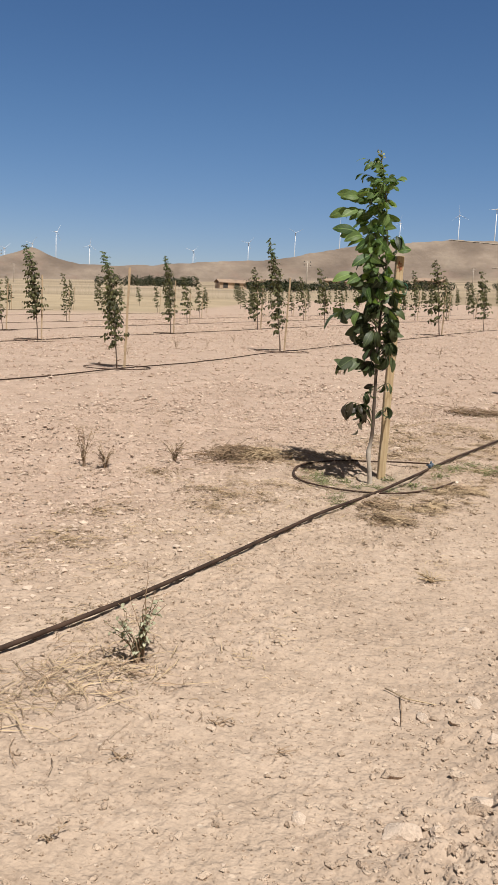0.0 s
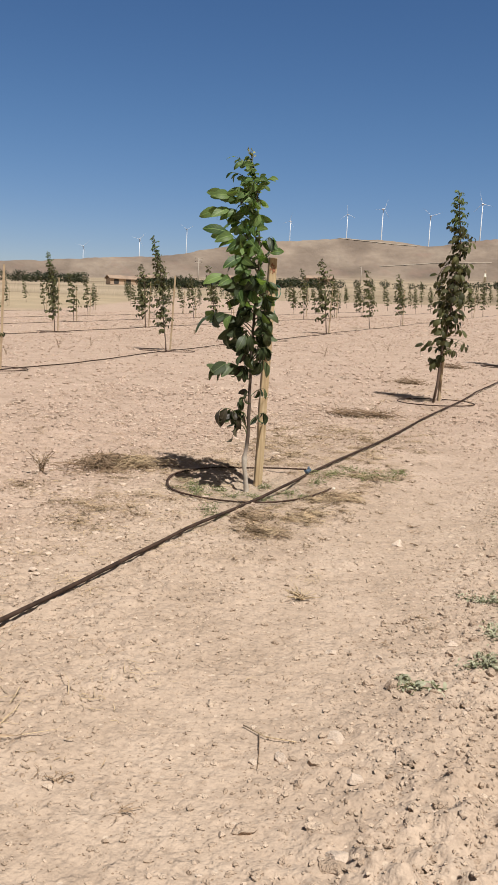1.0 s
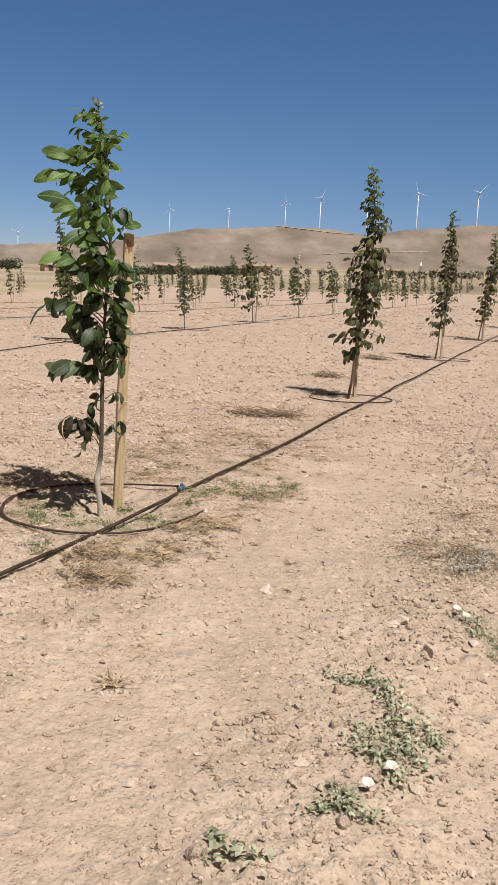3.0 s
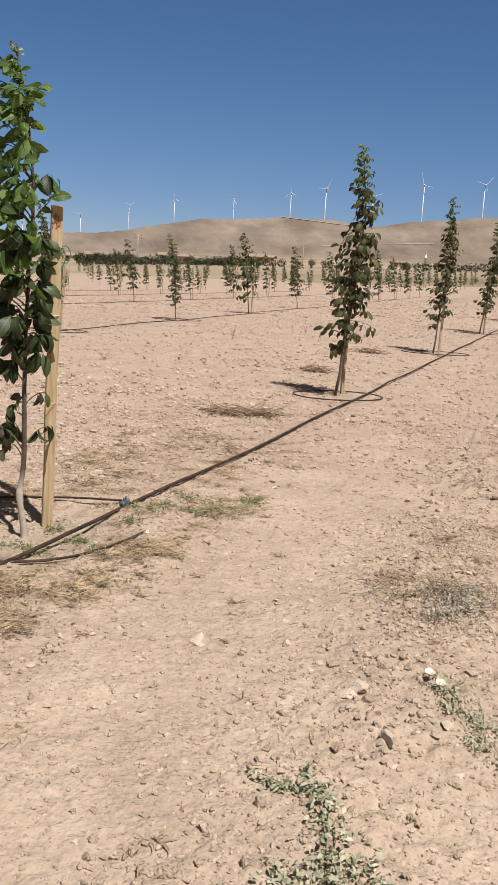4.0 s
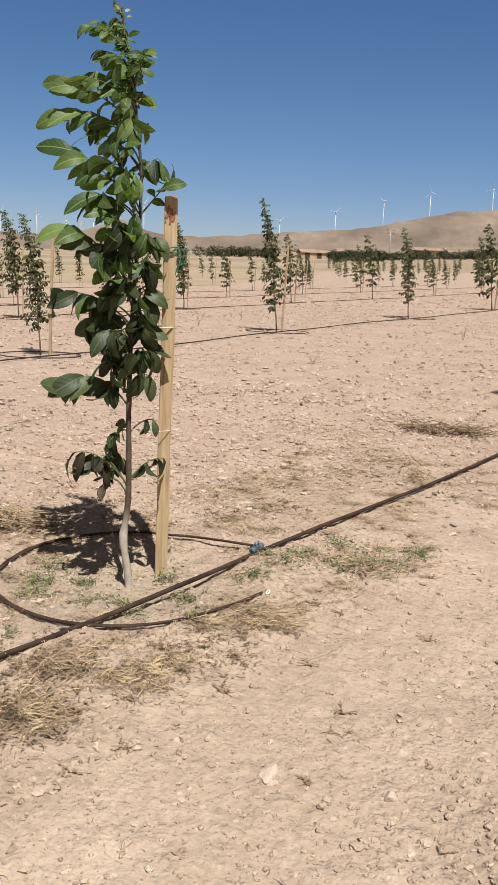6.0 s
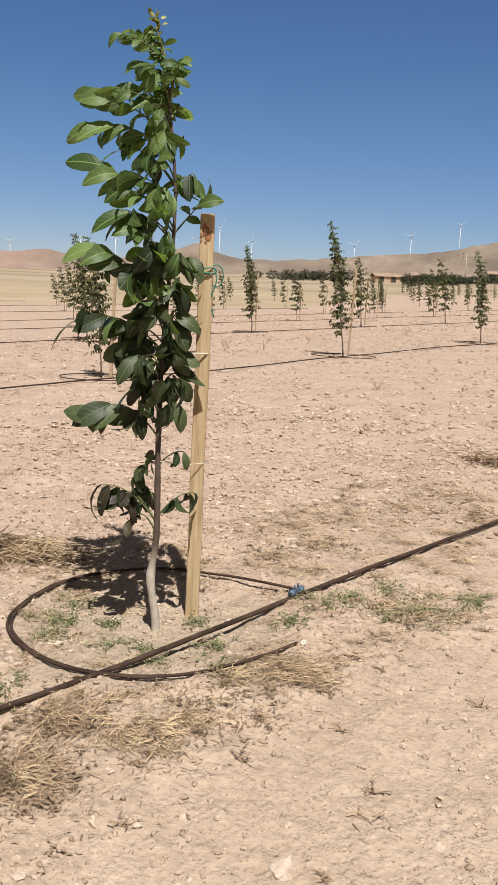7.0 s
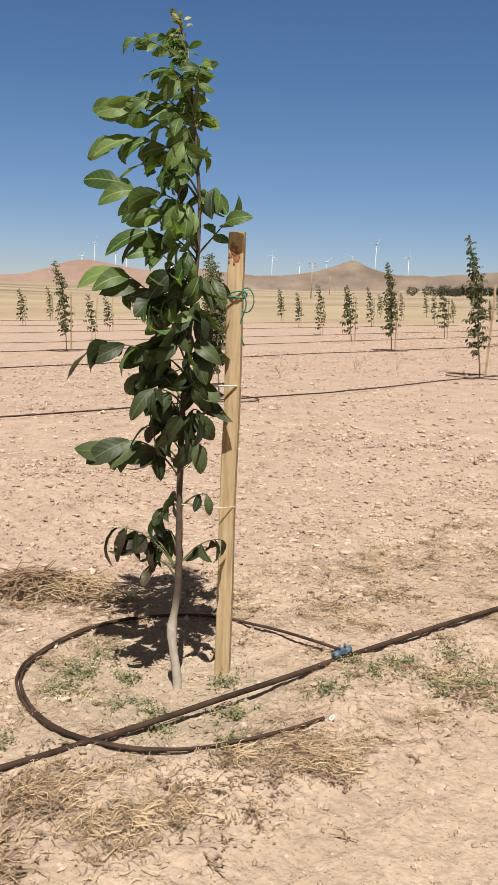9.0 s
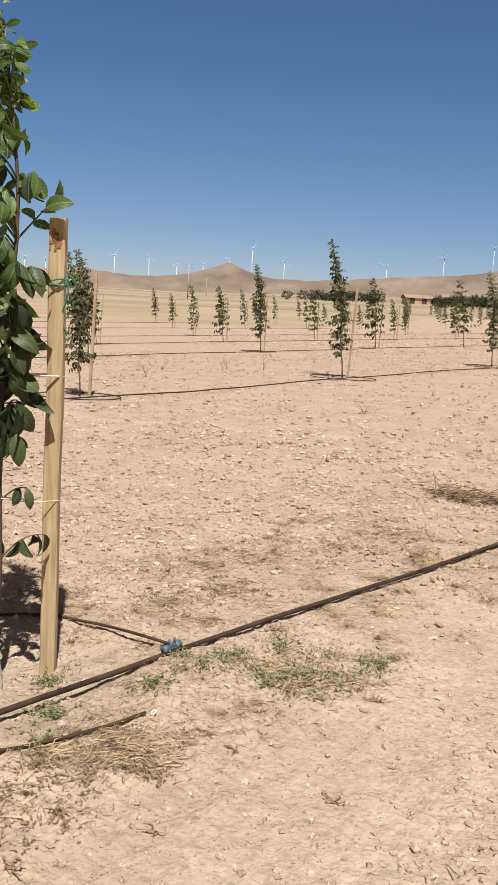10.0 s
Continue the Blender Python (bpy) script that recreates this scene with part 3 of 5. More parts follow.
def compound(p0, angle, lift, length, pairs, size, rng, droop=0.9, gust=0.35):
    """A walnut leaf: its stalk's line, and place, turn and size of each leaflet."""
    d = np.array((math.cos(angle) * math.cos(lift), math.sin(angle) * math.cos(lift), math.sin(lift)))
    pts, p = [np.array(p0, float)], np.array(p0, float)
    steps = 7
    for k in range(steps):
        d = d + np.array((0, 0, -droop / steps)) * 0.55 + WIND * gust / steps
        d /= np.linalg.norm(d)
        p = p + d * length / steps
        pts.append(p.copy())
    pts = np.array(pts)
    out = []

    def put(at, direction, s):
        away = at - pts[0]
        away = np.array((away[0], away[1], 0.0)) / (math.hypot(away[0], away[1]) + 1e-6)
        up = np.array((rng.uniform(-0.7, 0.7), rng.uniform(-0.7, 0.7), 0.5)) + away * rng.uniform(0.1, 0.6) + np.array((0.5, -0.4, 0.15))
        out.append((at, frame_of(direction, up), s))

    for k in range(pairs):
        f = (k + 0.9) / (pairs + 0.35) * steps
        i = min(int(f), steps - 1)
        at = pts[i] + (pts[i + 1] - pts[i]) * (f - i)
        t = pts[i + 1] - pts[i]
        t /= np.linalg.norm(t)
        side = np.cross(t, (0, 0, 1.0))
        side /= np.linalg.norm(side) + 1e-9
        for q in (-1, 1):
            if rng.random() < 0.06:
                continue
            way = side * q * rng.uniform(0.65, 1.0) + t * rng.uniform(0.35, 0.8) + np.array((0, 0, -rng.uniform(0.4, 1.4) * droop)) + WIND * gust * rng.uniform(0.2, 1.0)
            put(at, way, size * (0.62 + 0.34 * (k + 1) / pairs) * rng.uniform(0.85, 1.12))
    t = pts[-1] - pts[-2]
    put(pts[-1], t / np.linalg.norm(t) + np.array((0, 0, -0.35 * droop)), size * rng.uniform(1.05, 1.25))
    return pts, out


LEAFLETS = [leaflet(s) for s in range(7)]


def small_leaf(seed):
    v, f = leaflet(seed)
    keep = [k * 5 + j for k in (0, 2, 4, 6) for j in (0, 2, 4)]
    faces = [(i * 3 + k, (i + 1) * 3 + k, (i + 1) * 3 + k + 1, i * 3 + k + 1) for i in range(3) for k in range(2)]
    return v[keep] * np.array((1, 1.06, 1)), faces


SMALL = [small_leaf(s) for s in range(7)]


def tiny_leaf(seed):
    v, f = leaflet(seed)
    keep = [k * 5 + j for k in (0, 3, 6) for j in (0, 2, 4)]
    return v[keep] * np.array((1, 1.25, 1)), [(i * 3 + k, (i + 1) * 3 + k, (i + 1) * 3 + k + 1, i * 3 + k + 1) for i in range(2) for k in range(2)]


TINY = [tiny_leaf(s) for s in range(7)]


def stem(height, rng, bend=0.03):
    z = np.linspace(0, height, 12)
    x = np.cumsum([rng.uniform(-bend, bend) for _ in z]) * 0.5 - 0.02 * z
    y = np.cumsum([rng.uniform(-bend, bend) for _ in z]) * 0.5
    line = np.stack((x - x[0], y - y[0], z), 1)
    top = np.clip((z / height - 0.62) / 0.38, 0, 1) ** 2
    return line + np.outer(top, WIND) * 0.15


def orchard_tree(seed, height, leaves, size, bare, lush=1.0, shapes=SMALL):
    """A young walnut as one thing: trunk, side shoots, crown."""
    rng = random.Random(seed)
    line = stem(height * 0.97, rng)
    root = new("walnut_tree")
    sh = Shape()
    line[0, 2] = -0.05
    tube(sh, line, np.linspace(0.0155, 0.0035, len(line)), 6)
    part("trunk", sh, BARK_DARK, root)
    crown, shoots, tips = Shape(), Shape(), Shape()
    angle = 0.0
    for k in range(leaves):
        if k % 2 == 0:
            angle += 2.39996 + rng.uniform(-0.5, 0.5)
            reach = rng.uniform(0.65, 1.3)
            at_f = rng.uniform(-0.3, 0.3)
        f = min(max((k + at_f * 3 + rng.uniform(-1.4, 1.4)) / leaves, 0.0), 1.0) ** 0.85
        z = bare + (height * 0.98 - bare) * f
        p0 = np.array([np.interp(z, line[:, 2], line[:, c]) for c in range(3)])
        taper = (1.0 - 0.45 * f - 0.25 * max(0.0, f - 0.7) / 0.3) * (0.75 + 0.25 * min(1, f / 0.12))
        length = 0.26 * lush * taper * reach * rng.uniform(0.7, 1.2)
        pts, out = compound(p0, angle + rng.uniform(-0.9, 0.9), rng.uniform(0.1, 0.95), length, 2 if f > 0.85 or shapes is TINY else 3, size * (0.6 + 0.4 * taper) * (1 - 0.45 * max(0.0, f - 0.6) / 0.4), rng, rng.uniform(0.7, 1.5), 0.25)
        if shapes is SMALL:
            tube(shoots, pts[::3], (0.004, 0.003, 0.002), 3, cap=False)
        for at, turn, s in out:
            v, fc = shapes[rng.randrange(len(shapes))]
            (tips if f > 0.8 and shapes is SMALL else crown).add(v * s @ turn.T + at, fc)
    if shapes is SMALL:
        part("shoot", shoots, STALK, root)
        part("young_leaves", tips, CROWN_TOP, root, "fresh light green leaves")
    part("crown", crown, CROWN, root)
    root["height"] = height
    return root


def stake_shape(height, width, thick, seed):
    """A sawn post, its edges chamfered and a little crooked."""
    rng = random.Random(seed)
    sh, verts, faces = Shape(), [], []
    levels = np.linspace(-0.08, height, 9)
    c = 0.16
    for z in levels:
        ox, oy = rng.uniform(-0.003, 0.003), rng.uniform(-0.003, 0.003)
        for sx, sy in ((-1, -1 + c), (-1 + c, -1), (1 - c, -1), (1, -1 + c), (1, 1 - c), (1 - c, 1), (-1 + c, 1), (-1, 1 - c)):
            verts.append((sx * width / 2 + ox, sy * thick / 2 + oy, z))
    for i in range(len(levels) - 1):
        for k in range(8):
            j = (k + 1) % 8
            faces.append((i * 8 + k, i * 8 + j, (i + 1) * 8 + j, (i + 1) * 8 + k))
    faces.append(tuple((len(levels) - 1) * 8 + k for k in range(8)))
    return sh.add(verts, faces)


def drip_ring(seed, r):
    rng = random.Random(seed)
    w = np.linspace(0.3, 0.3 + 2 * math.pi * 1.04, 40)
    rr = r * (1 + 0.12 * np.sin(w * 2 + seed))
    return tube(Shape(), np.stack((np.cos(w) * rr, np.sin(w) * rr, 0 * w + 0.012), 1), 0.008, 5)


# the near tree, each leaf of it a piece of its own
NEAR = np.array((-2.462, 6.41))
base = gz(*NEAR)
tree = new("walnut_tree")
tree.location = (*NEAR, base)
tagged(tree, "young walnut tree with large glossy compound leaves beside a timber stake", "tree", "walnut trees of the orchard")
# sway of the trunk to the lee side, by height
SWAY = ((-0.06, 0.0), (0.06, 0.004), (0.15, 0.02), (0.24, 0.034), (0.31, 0.018), (0.43, 0.006), (0.8, 0.012), (1.12, 0.006), (1.42, -0.014), (1.66, -0.034), (1.84, -0.036), (2.12, -0.01), (2.31, 0.014), (2.38, 0.032), (2.43, 0.05))
LEE = np.array((-0.605, -0.796, 0.0))
ACROSS = np.array((-0.796, 0.605, 0.0))
rng = random.Random(5)
lz = np.linspace(-0.06, 2.45, 64)
sway = np.interp(lz, [p[0] for p in SWAY], [p[1] for p in SWAY])
sway[1:-1] = (sway[:-2] + sway[1:-1] * 2 + sway[2:]) / 4
line = np.outer(sway, LEE) + np.stack((0 * lz, 0 * lz, lz), 1) + np.outer(0.004 * np.sin(lz * 5.0) + 0.085 * np.maximum(lz / 2.45, 0) ** 2, ACROSS)
thick = np.interp(lz, (-0.06, 0.1, 0.2, 0.24, 0.3, 0.9, 1.6, 2.2, 2.45), (0.020, 0.0175, 0.0165, 0.0215, 0.014, 0.0115, 0.008, 0.0045, 0.0025))
part("trunk", tube(Shape(), line, thick, 10, 0.09, rng), BARK, tree, "slender grey-brown trunk with a graft knot")
LEAF_MESHES = []
for k, (v, f) in enumerate(LEAFLETS):
    LEAF_MESHES.append([Shape().add(v, f).mesh("leaf", mat) for mat in (LEAF, LEAF_TOP, LEAF_DRY, LEAF_BUD)])
# each leaf: foot on the trunk, reach to the lee side, height of its tip, arch, pairs, leaflet length, droop
LOW_LEAVES = ((0.42, 0.15, 0.43, 0.09, 1, 0.09, 1.3), (0.46, 0.16, 0.60, 0.05, 3, 0.14, 2.8), (0.52, 0.06, 0.62, 0.03, 2, 0.12, 2.6), (0.47, 0.24, 0.64, 0.05, 4, 0.14, 2.6), (0.50, -0.15, 0.595, 0.03, 2, 0.105, 2.6), (0.715, -0.09, 0.785, 0.02, 1, 0.09, 0.8),
              (0.73, 0.10, 0.68, 0.02, 2, 0.11, 1.2), (0.70, 0.03, 0.76, 0.02, 1, 0.09, 1.2), (0.835, 0.25, 0.955, 0.06, 3, 0.18, 0.7), (0.88, 0.10, 0.93, 0.04, 3, 0.12, 1.5), (1.00, 0.05, 1.10, 0.04, 2, 0.15, 1.5), (1.02, -0.06, 1.08, 0.04, 2, 0.13, 1.7))
MIDDLE_LEAVES = ((1.12, 0.17, 1.21, 0.05, 3, 0.15, 1.4), (1.19, 0.33, 1.31, 0.06, 4, 0.175, 0.7), (1.10, -0.08, 1.17, 0.03, 2, 0.14, 1.7), (1.33, 0.25, 1.59, 0.04, 4, 0.165, 0.8), (1.30, -0.09, 1.35, 0.03, 2, 0.12, 1.4), (1.26, 0.08, 1.38, 0.03, 3, 0.15, 1.4),
                 (1.42, 0.13, 1.53, 0.03, 3, 0.15, 1.2), (1.50, 0.05, 1.60, 0.02, 2, 0.15, 1.2), (1.50, -0.09, 1.57, 0.01, 2, 0.11, 1.1), (1.62, 0.15, 1.73, 0.03, 3, 0.16, 0.9), (1.66, 0.24, 1.90, 0.03, 3, 0.175, 0.6), (1.66, -0.15, 1.80, 0.0, 2, 0.105, 0.6))
TOP_LEAVES = ((1.76, 0.12, 1.86, 0.03, 2, 0.15, 0.8), (1.80, -0.06, 1.88, 0.0, 2, 0.09, 1.0), (1.85, 0.14, 1.98, 0.03, 3, 0.14, 0.8), (1.955, 0.26, 2.06, 0.04, 3, 0.155, 0.5), (1.96, -0.05, 2.03, 0.0, 2, 0.08, 1.0), (2.01, 0.26, 2.17, 0.03, 4, 0.13, 0.5),
              (2.08, 0.10, 2.20, 0.02, 3, 0.135, 1.0), (2.10, -0.05, 2.17, 0.0, 2, 0.085, 1.0), (2.16, 0.08, 2.28, 0.02, 3, 0.12, 0.9), (2.25, -0.03, 2.31, 0.0, 2, 0.07, 0.9), (2.3, 0.19, 2.37, 0.02, 3, 0.085, 0.5), (2.36, 0.12, 2.44, 0.01, 2, 0.075, 0.4))
SPECS = [(*p, rng.gauss(0.0, 0.035)) for p in LOW_LEAVES] + [(*p, rng.gauss(0.0, 0.05)) for p in MIDDLE_LEAVES + TOP_LEAVES]
for k in range(38):
    z = 0.92 + 1.32 * ((k + rng.random()) / 38) ** 1.1
    SPECS.append((z, rng.gauss(0.05, 0.05), z + rng.uniform(0.06, 0.13), 0.02, 2, rng.uniform(0.10, 0.14) * (1 - 0.25 * (z > 2.0)), rng.uniform(0.9, 1.5), (1 if k % 2 else -1) * rng.uniform(0.06, 0.14)))
SPECS += [(z, -0.05, z + 0.06, 0.02, 2, 0.13, 1.5, -0.10) for z in (0.93, 1.03, 1.16, 1.25, 1.4, 1.52)]
SPECS += [(2.12 + 0.021 * k, rng.gauss(0.045, 0.025), 2.17 + 0.019 * k + rng.uniform(0, 0.04), 0.01, 2, 0.082 - 0.0028 * k, 0.9, rng.gauss(0, 0.045)) for k in range(14)]
SUNWARD = np.array((0.62, -0.5, 0.0))


def frond(z0, reach, z1, arch, pairs, size, droop, depth):
    """A walnut leaf blown to the lee side: its stalk's line, and place, turn and size of each leaflet."""
    p0 = np.array([np.interp(z0, line[:, 2], line[:, c]) for c in range(3)])
    p2 = LEE * reach + ACROSS * (depth + 0.085 * (z1 / 2.45) ** 2) + np.array((0, 0, z1))
    p1 = (p0 + p2) / 2 + np.array((0, 0, arch * 2)) + ACROSS * rng.uniform(-0.02, 0.02)
    f = np.linspace(0, 1, 9)[:, None]
    pts = p0 * (1 - f) ** 2 + p1 * 2 * f * (1 - f) + p2 * f ** 2
    out = []
    for k in range(pairs * 2 + 1):
        last = k == pairs * 2
        w = 1.0 if last else 0.30 + 0.62 * (k // 2 + 0.5 + 0.22 * (k % 2)) / pairs
        at = p0 * (1 - w) ** 2 + p1 * 2 * w * (1 - w) + p2 * w ** 2
        t = (p1 - p0) * (1 - w) + (p2 - p1) * w
        t /= np.linalg.norm(t)
        side = np.cross(t, (0, 0, 1.0))
        side /= np.linalg.norm(side) + 1e-9
        q = 0 if last else 1 if k % 2 else -1
        way = t * rng.uniform(0.35, 0.75) * (1.6 if last else 1) + side * q * rng.uniform(0.35, 0.75) + LEE * rng.uniform(0.0, 0.45) + np.array((0, 0, -0.7 * droop * rng.uniform(0.5, 1.4) * (0.35 if w > 0.75 and droop < 1 else 1)))
        up = SUNWARD * rng.uniform(-0.6, 1.1) + np.array((rng.gauss(0, 0.75), rng.gauss(0, 0.75), rng.uniform(0.1, 0.8)))
        out.append((at, frame_of(way, up), 1.03 * size * (0.95 + 0.1 * last if last else 0.72 + 0.28 * (k // 2 + 1) / pairs) * rng.uniform(0.88, 1.1)))
    return pts, out


for spec in SPECS:
    pts, out = frond(*spec)
    stalk = part("leaf_stalk", tube(Shape(), pts, np.linspace(0.0045, 0.0016, len(pts)), 5), STALK, tree)
    for at, turn, size in out:
        high = at[2] > 1.6 + rng.uniform(-0.55, 0.4)
        dry = rng.random() < (0.45 if at[2] < 0.72 else 0.1 if at[2] < 1.1 else 0.0)
        ob = new("leaf", LEAF_MESHES[rng.randrange(len(LEAF_MESHES))][2 if dry else int(high)])
        ob.parent = stalk
        ob.matrix_basis = Matrix([[*(turn[r] * size), at[r]] for r in range(3)] + [[0, 0, 0, 1]])
# the unfolding pale leaves of the leading shoot
bud = part("leading_shoot", tube(Shape(), [tuple(line[-1]), tuple(line[-1] + LEE * 0.012 + (0, 0, 0.03))], (0.0028, 0.0015), 5), STALK, tree)
for k in range(22):
    w, e = k * 2.4, rng.uniform(0.1, 1.3)
    d = np.array((math.cos(w) * math.cos(e), math.sin(w) * math.cos(e), math.sin(e)))
    at = line[-1] + d * rng.uniform(0.006, 0.03) + np.array((0, 0, rng.uniform(-0.05, 0.02)))
    turn, size = frame_of(d + LEE * 0.3, (rng.uniform(-1, 1), rng.uniform(-1, 1), 0.6)), rng.uniform(0.022, 0.046)
    ob = new("leaf", LEAF_MESHES[k % 7][3])
    ob.parent = bud
    ob.matrix_basis = Matrix([[*(turn[r] * size), at[r]] for r in range(3)] + [[0, 0, 0, 1]])

# its stake, ties and cords
sx, sy = -2.458, 6.628
sz = gz(sx, sy)
stake = new("support_stake")
stake.matrix_basis = pose(sx, sy, sz, 0.95, 1.2, 0) @ pose(0, 0, 0, 0, 0, 40)
tagged(stake, "sawn pine stake with a red paint mark and green cord", "stake")
part("post", stake_shape(1.865 - sz, 0.058, 0.046, 3), WOOD, stake, smooth=False)
mark = Shape()
for k in range(34):
    a, z0, s = rng.gauss(0, 0.011), 1.655 + rng.gauss(0, 0.02), rng.uniform(0.002, 0.006)
    ang = [(math.cos(w) * s * rng.uniform(0.7, 1.3) + a, -0.0255 - 0.0004 * (k % 3), math.sin(w) * s * rng.uniform(0.8, 2.2) + z0) for w in np.linspace(0, 5.3, 7)]
    mark.add(ang, [tuple(range(7))])
tagged(part("paint_mark", mark, PAINT, stake, "smeared red paint mark", False), kind="stuff")
ring_pts = [(math.cos(w) * 0.041 + 0.003, math.sin(w) * 0.036, 1.51 + 0.012 * math.sin(w * 1.5)) for w in np.linspace(0, 12.6, 40)]
part("cord", tube(Shape(), ring_pts, 0.0028, 5), ROPE, stake, "knotted green cord")
drop = [(0.036 + 0.012 * math.sin(k * 0.7), -0.02 - 0.006 * math.sin(k * 0.5), 1.52 - 0.02 * k) for k in range(11)]
part("cord_end", tube(Shape(), drop, 0.0028, 5), ROPE, stake)
loop = [(0.045 + 0.03 * math.sin(w), -0.018, 1.49 + 0.045 * math.cos(w)) for w in np.linspace(0, 6.2, 20)]
part("cord_loop", tube(Shape(), loop, 0.0026, 5), ROPE, stake)
inv = stake.matrix_basis.inverted()
for z, thin in ((1.50, 0.0028), (1.17, 0.0035), (0.70, 0.0018)):
    t0 = Vector((NEAR[0] + np.interp(z, line[:, 2], line[:, 0]), NEAR[1] + np.interp(z, line[:, 2], line[:, 1]), base + z + 0.04))
    a, b = inv @ t0, Vector((0, 0, z))
    side = Vector((b - a)).cross(Vector((0, 0, 1))).normalized()
    for q in (-1, 1):
        pts = [tuple(a + side * 0.018 * q), tuple(a.lerp(b, 0.5) + side * 0.024 * q + Vector((0, 0, -0.012))), tuple(b + side * 0.033 * q), tuple(b + side * 0.02 * q + (b - a).normalized() * 0.03)]
        part("tie", tube(Shape(), pts, thin, 5), ROPE if z > 1.4 else TWINE, stake)

# the orchard rows
VARIANTS = [orchard_tree(40 + k, 2.35 + 0.11 * (k % 5), 140, 0.098, 0.44 + 0.06 * (k % 3), 0.76 + 0.07 * (k % 3)) for k in range(8)]
FAR_VARIANTS = [orchard_tree(70 + k, 2.0 + 0.13 * k, 68, 0.135, 0.36 + 0.06 * (k % 3), 0.92, TINY) for k in range(5)]
POST = stake_shape(1.68, 0.037, 0.034, 9).mesh("post", WOOD_GREY, False)
RING_MESH = [drip_ring(s, 0.5 + 0.06 * s).mesh("drip_ring", RING) for s in range(3)]
ROWS_X = (-2.28, -9.25, -16.2, -23.1, -30.0, -36.9, -43.8, -50.7, -57.6, -64.5)
HEIGHTS = ((2.93, 2.88, 2.82, 2.8), (1.98, 2.6, 2.3, 2.7, 2.5), (2.1, 2.5, 2.5, 2.4, 2.6))
rng = random.Random(12)
count = 0
for r, rx in enumerate(ROWS_X):
    y = (12.72, 11.85, 11.1, 10.9, 9.3, 14.0, 12.9, 18, 17, 22)[r]
    rank = 0
    while y < 150:
        x = rx + (0.056 * (y - 12.7) if r == 0 else -0.012 * (y - 11.6) if r == 1 else rng.uniform(-0.15, 0.15))
        dist = math.hypot(x, y - 4)
        angle = math.degrees(math.atan2(x, y - 4))
        reach = 63 if angle < -44 else 84 if angle < -33 else 140
        if dist < reach and angle > -71 and not (dist > 30 and rng.random() < 0.07):
            z = gz(x, y)
            near = dist < 27
            src = VARIANTS[(count * 3 + r) % 8] if near else FAR_VARIANTS[(count + r) % 5]
            tall = (rng.uniform(0.92, 1.1) if near else rng.uniform(0.85, 1.12)) * (1.2 if angle > -22 and r else 1.0)
            known = HEIGHTS[r] if r < len(HEIGHTS) else ()
            if rank < len(known):
                tall = known[rank] / src["height"]
            ob = copy_thing(src, pose(x, y, z, rng.uniform(-2, 2) + (2.0 if r else 0), rng.uniform(-2, 2) - (3.2 if r else -7.0), rng.uniform(-25, 25)) @ Matrix.Diagonal((tall, tall, tall, 1)))
            tagged(ob, "young walnut tree leaning in the wind, in bare soil" if near else "distant young walnut tree in an orchard row", "tree", "walnut trees of the orchard")
            if dist < 70 and rng.random() < 0.9:
                s = new("support_stake")
                s.matrix_basis = pose(x + 0.07 + rng.uniform(-0.03, 0.03), y + 0.1, gz(x + 0.07, y + 0.1), rng.uniform(-2, 2), rng.uniform(-1.5, 2), rng.uniform(20, 60))
                part("post", POST, WOOD_GREY, s)
                tagged(s, "weathered pine stake beside a young tree", "stake", "tree stakes")
            if dist < 30:
                d = new("drip_ring", RING_MESH[count % 3])
                d.location = (x + 0.05, y - 0.05, z + 0.005)
                tagged(d, "brown drip tube coiled round a tree base", "drip tube", "drip rings")
            count += 1
        rank += 1
        y += 6.22 + rng.uniform(-0.12, 0.12) + (0.08 if r < 1 else -0.03 if r < 2 else -0.2 if r < 4 else 0)
for ob in VARIANTS + FAR_VARIANTS:
    for o in (*ob.children_recursive, ob):
        bpy.data.objects.remove(o)

# irrigation pipes along the rows
rng = random.Random(3)
ROW_A = ((-30, -2.75), (2.45, -2.41), (3.2, -2.35), (4.0, -2.32), (5.1, -2.285), (5.66, -2.235), (6.3, -2.205), (7.0, -2.19), (7.4, -2.16), (8.75, -2.08), (12.05, -1.99), (19, -1.64), (26, -1.27), (140, 5.1))
for r, rx in enumerate(ROWS_X):
    ys = np.concatenate((np.arange(-8 if r == 0 else 3, 14, 0.12), np.geomspace(14, (135, 110, 105, 86, 73, 54, 48, 40, 27, 15)[r], 90)))
    if r == 0:
        xs = np.interp(ys, [p[0] for p in ROW_A], [p[1] for p in ROW_A]) + 0.008 * np.sin(ys * 2.1)
    else:
        xs = rx + 0.28 - (0.012 * (ys - 11.6) if r == 1 else 0) + 0.09 * np.sin(ys * 0.5 + r) + 0.05 * np.sin(ys * 1.3 + 2 * r)
    rad = 0.0112 if r == 0 else 0.0105
    zs = np.array([gz(a, b) for a, b in zip(xs, ys)])
    zs = np.convolve(np.pad(zs, 6, "edge"), np.ones(13) / 13, "valid") + rad * 0.9 + (0.016 if r == 0 else 0.024)
    ob = new("irrigation_pipe", tube(Shape(), np.stack((xs, ys, zs), 1), rad, 8 if r == 0 else 5).mesh("irrigation_pipe", HOSE))
    tagged(ob, "dusty black irrigation pipe lying along a tree row", "pipe", "irrigation pipes")


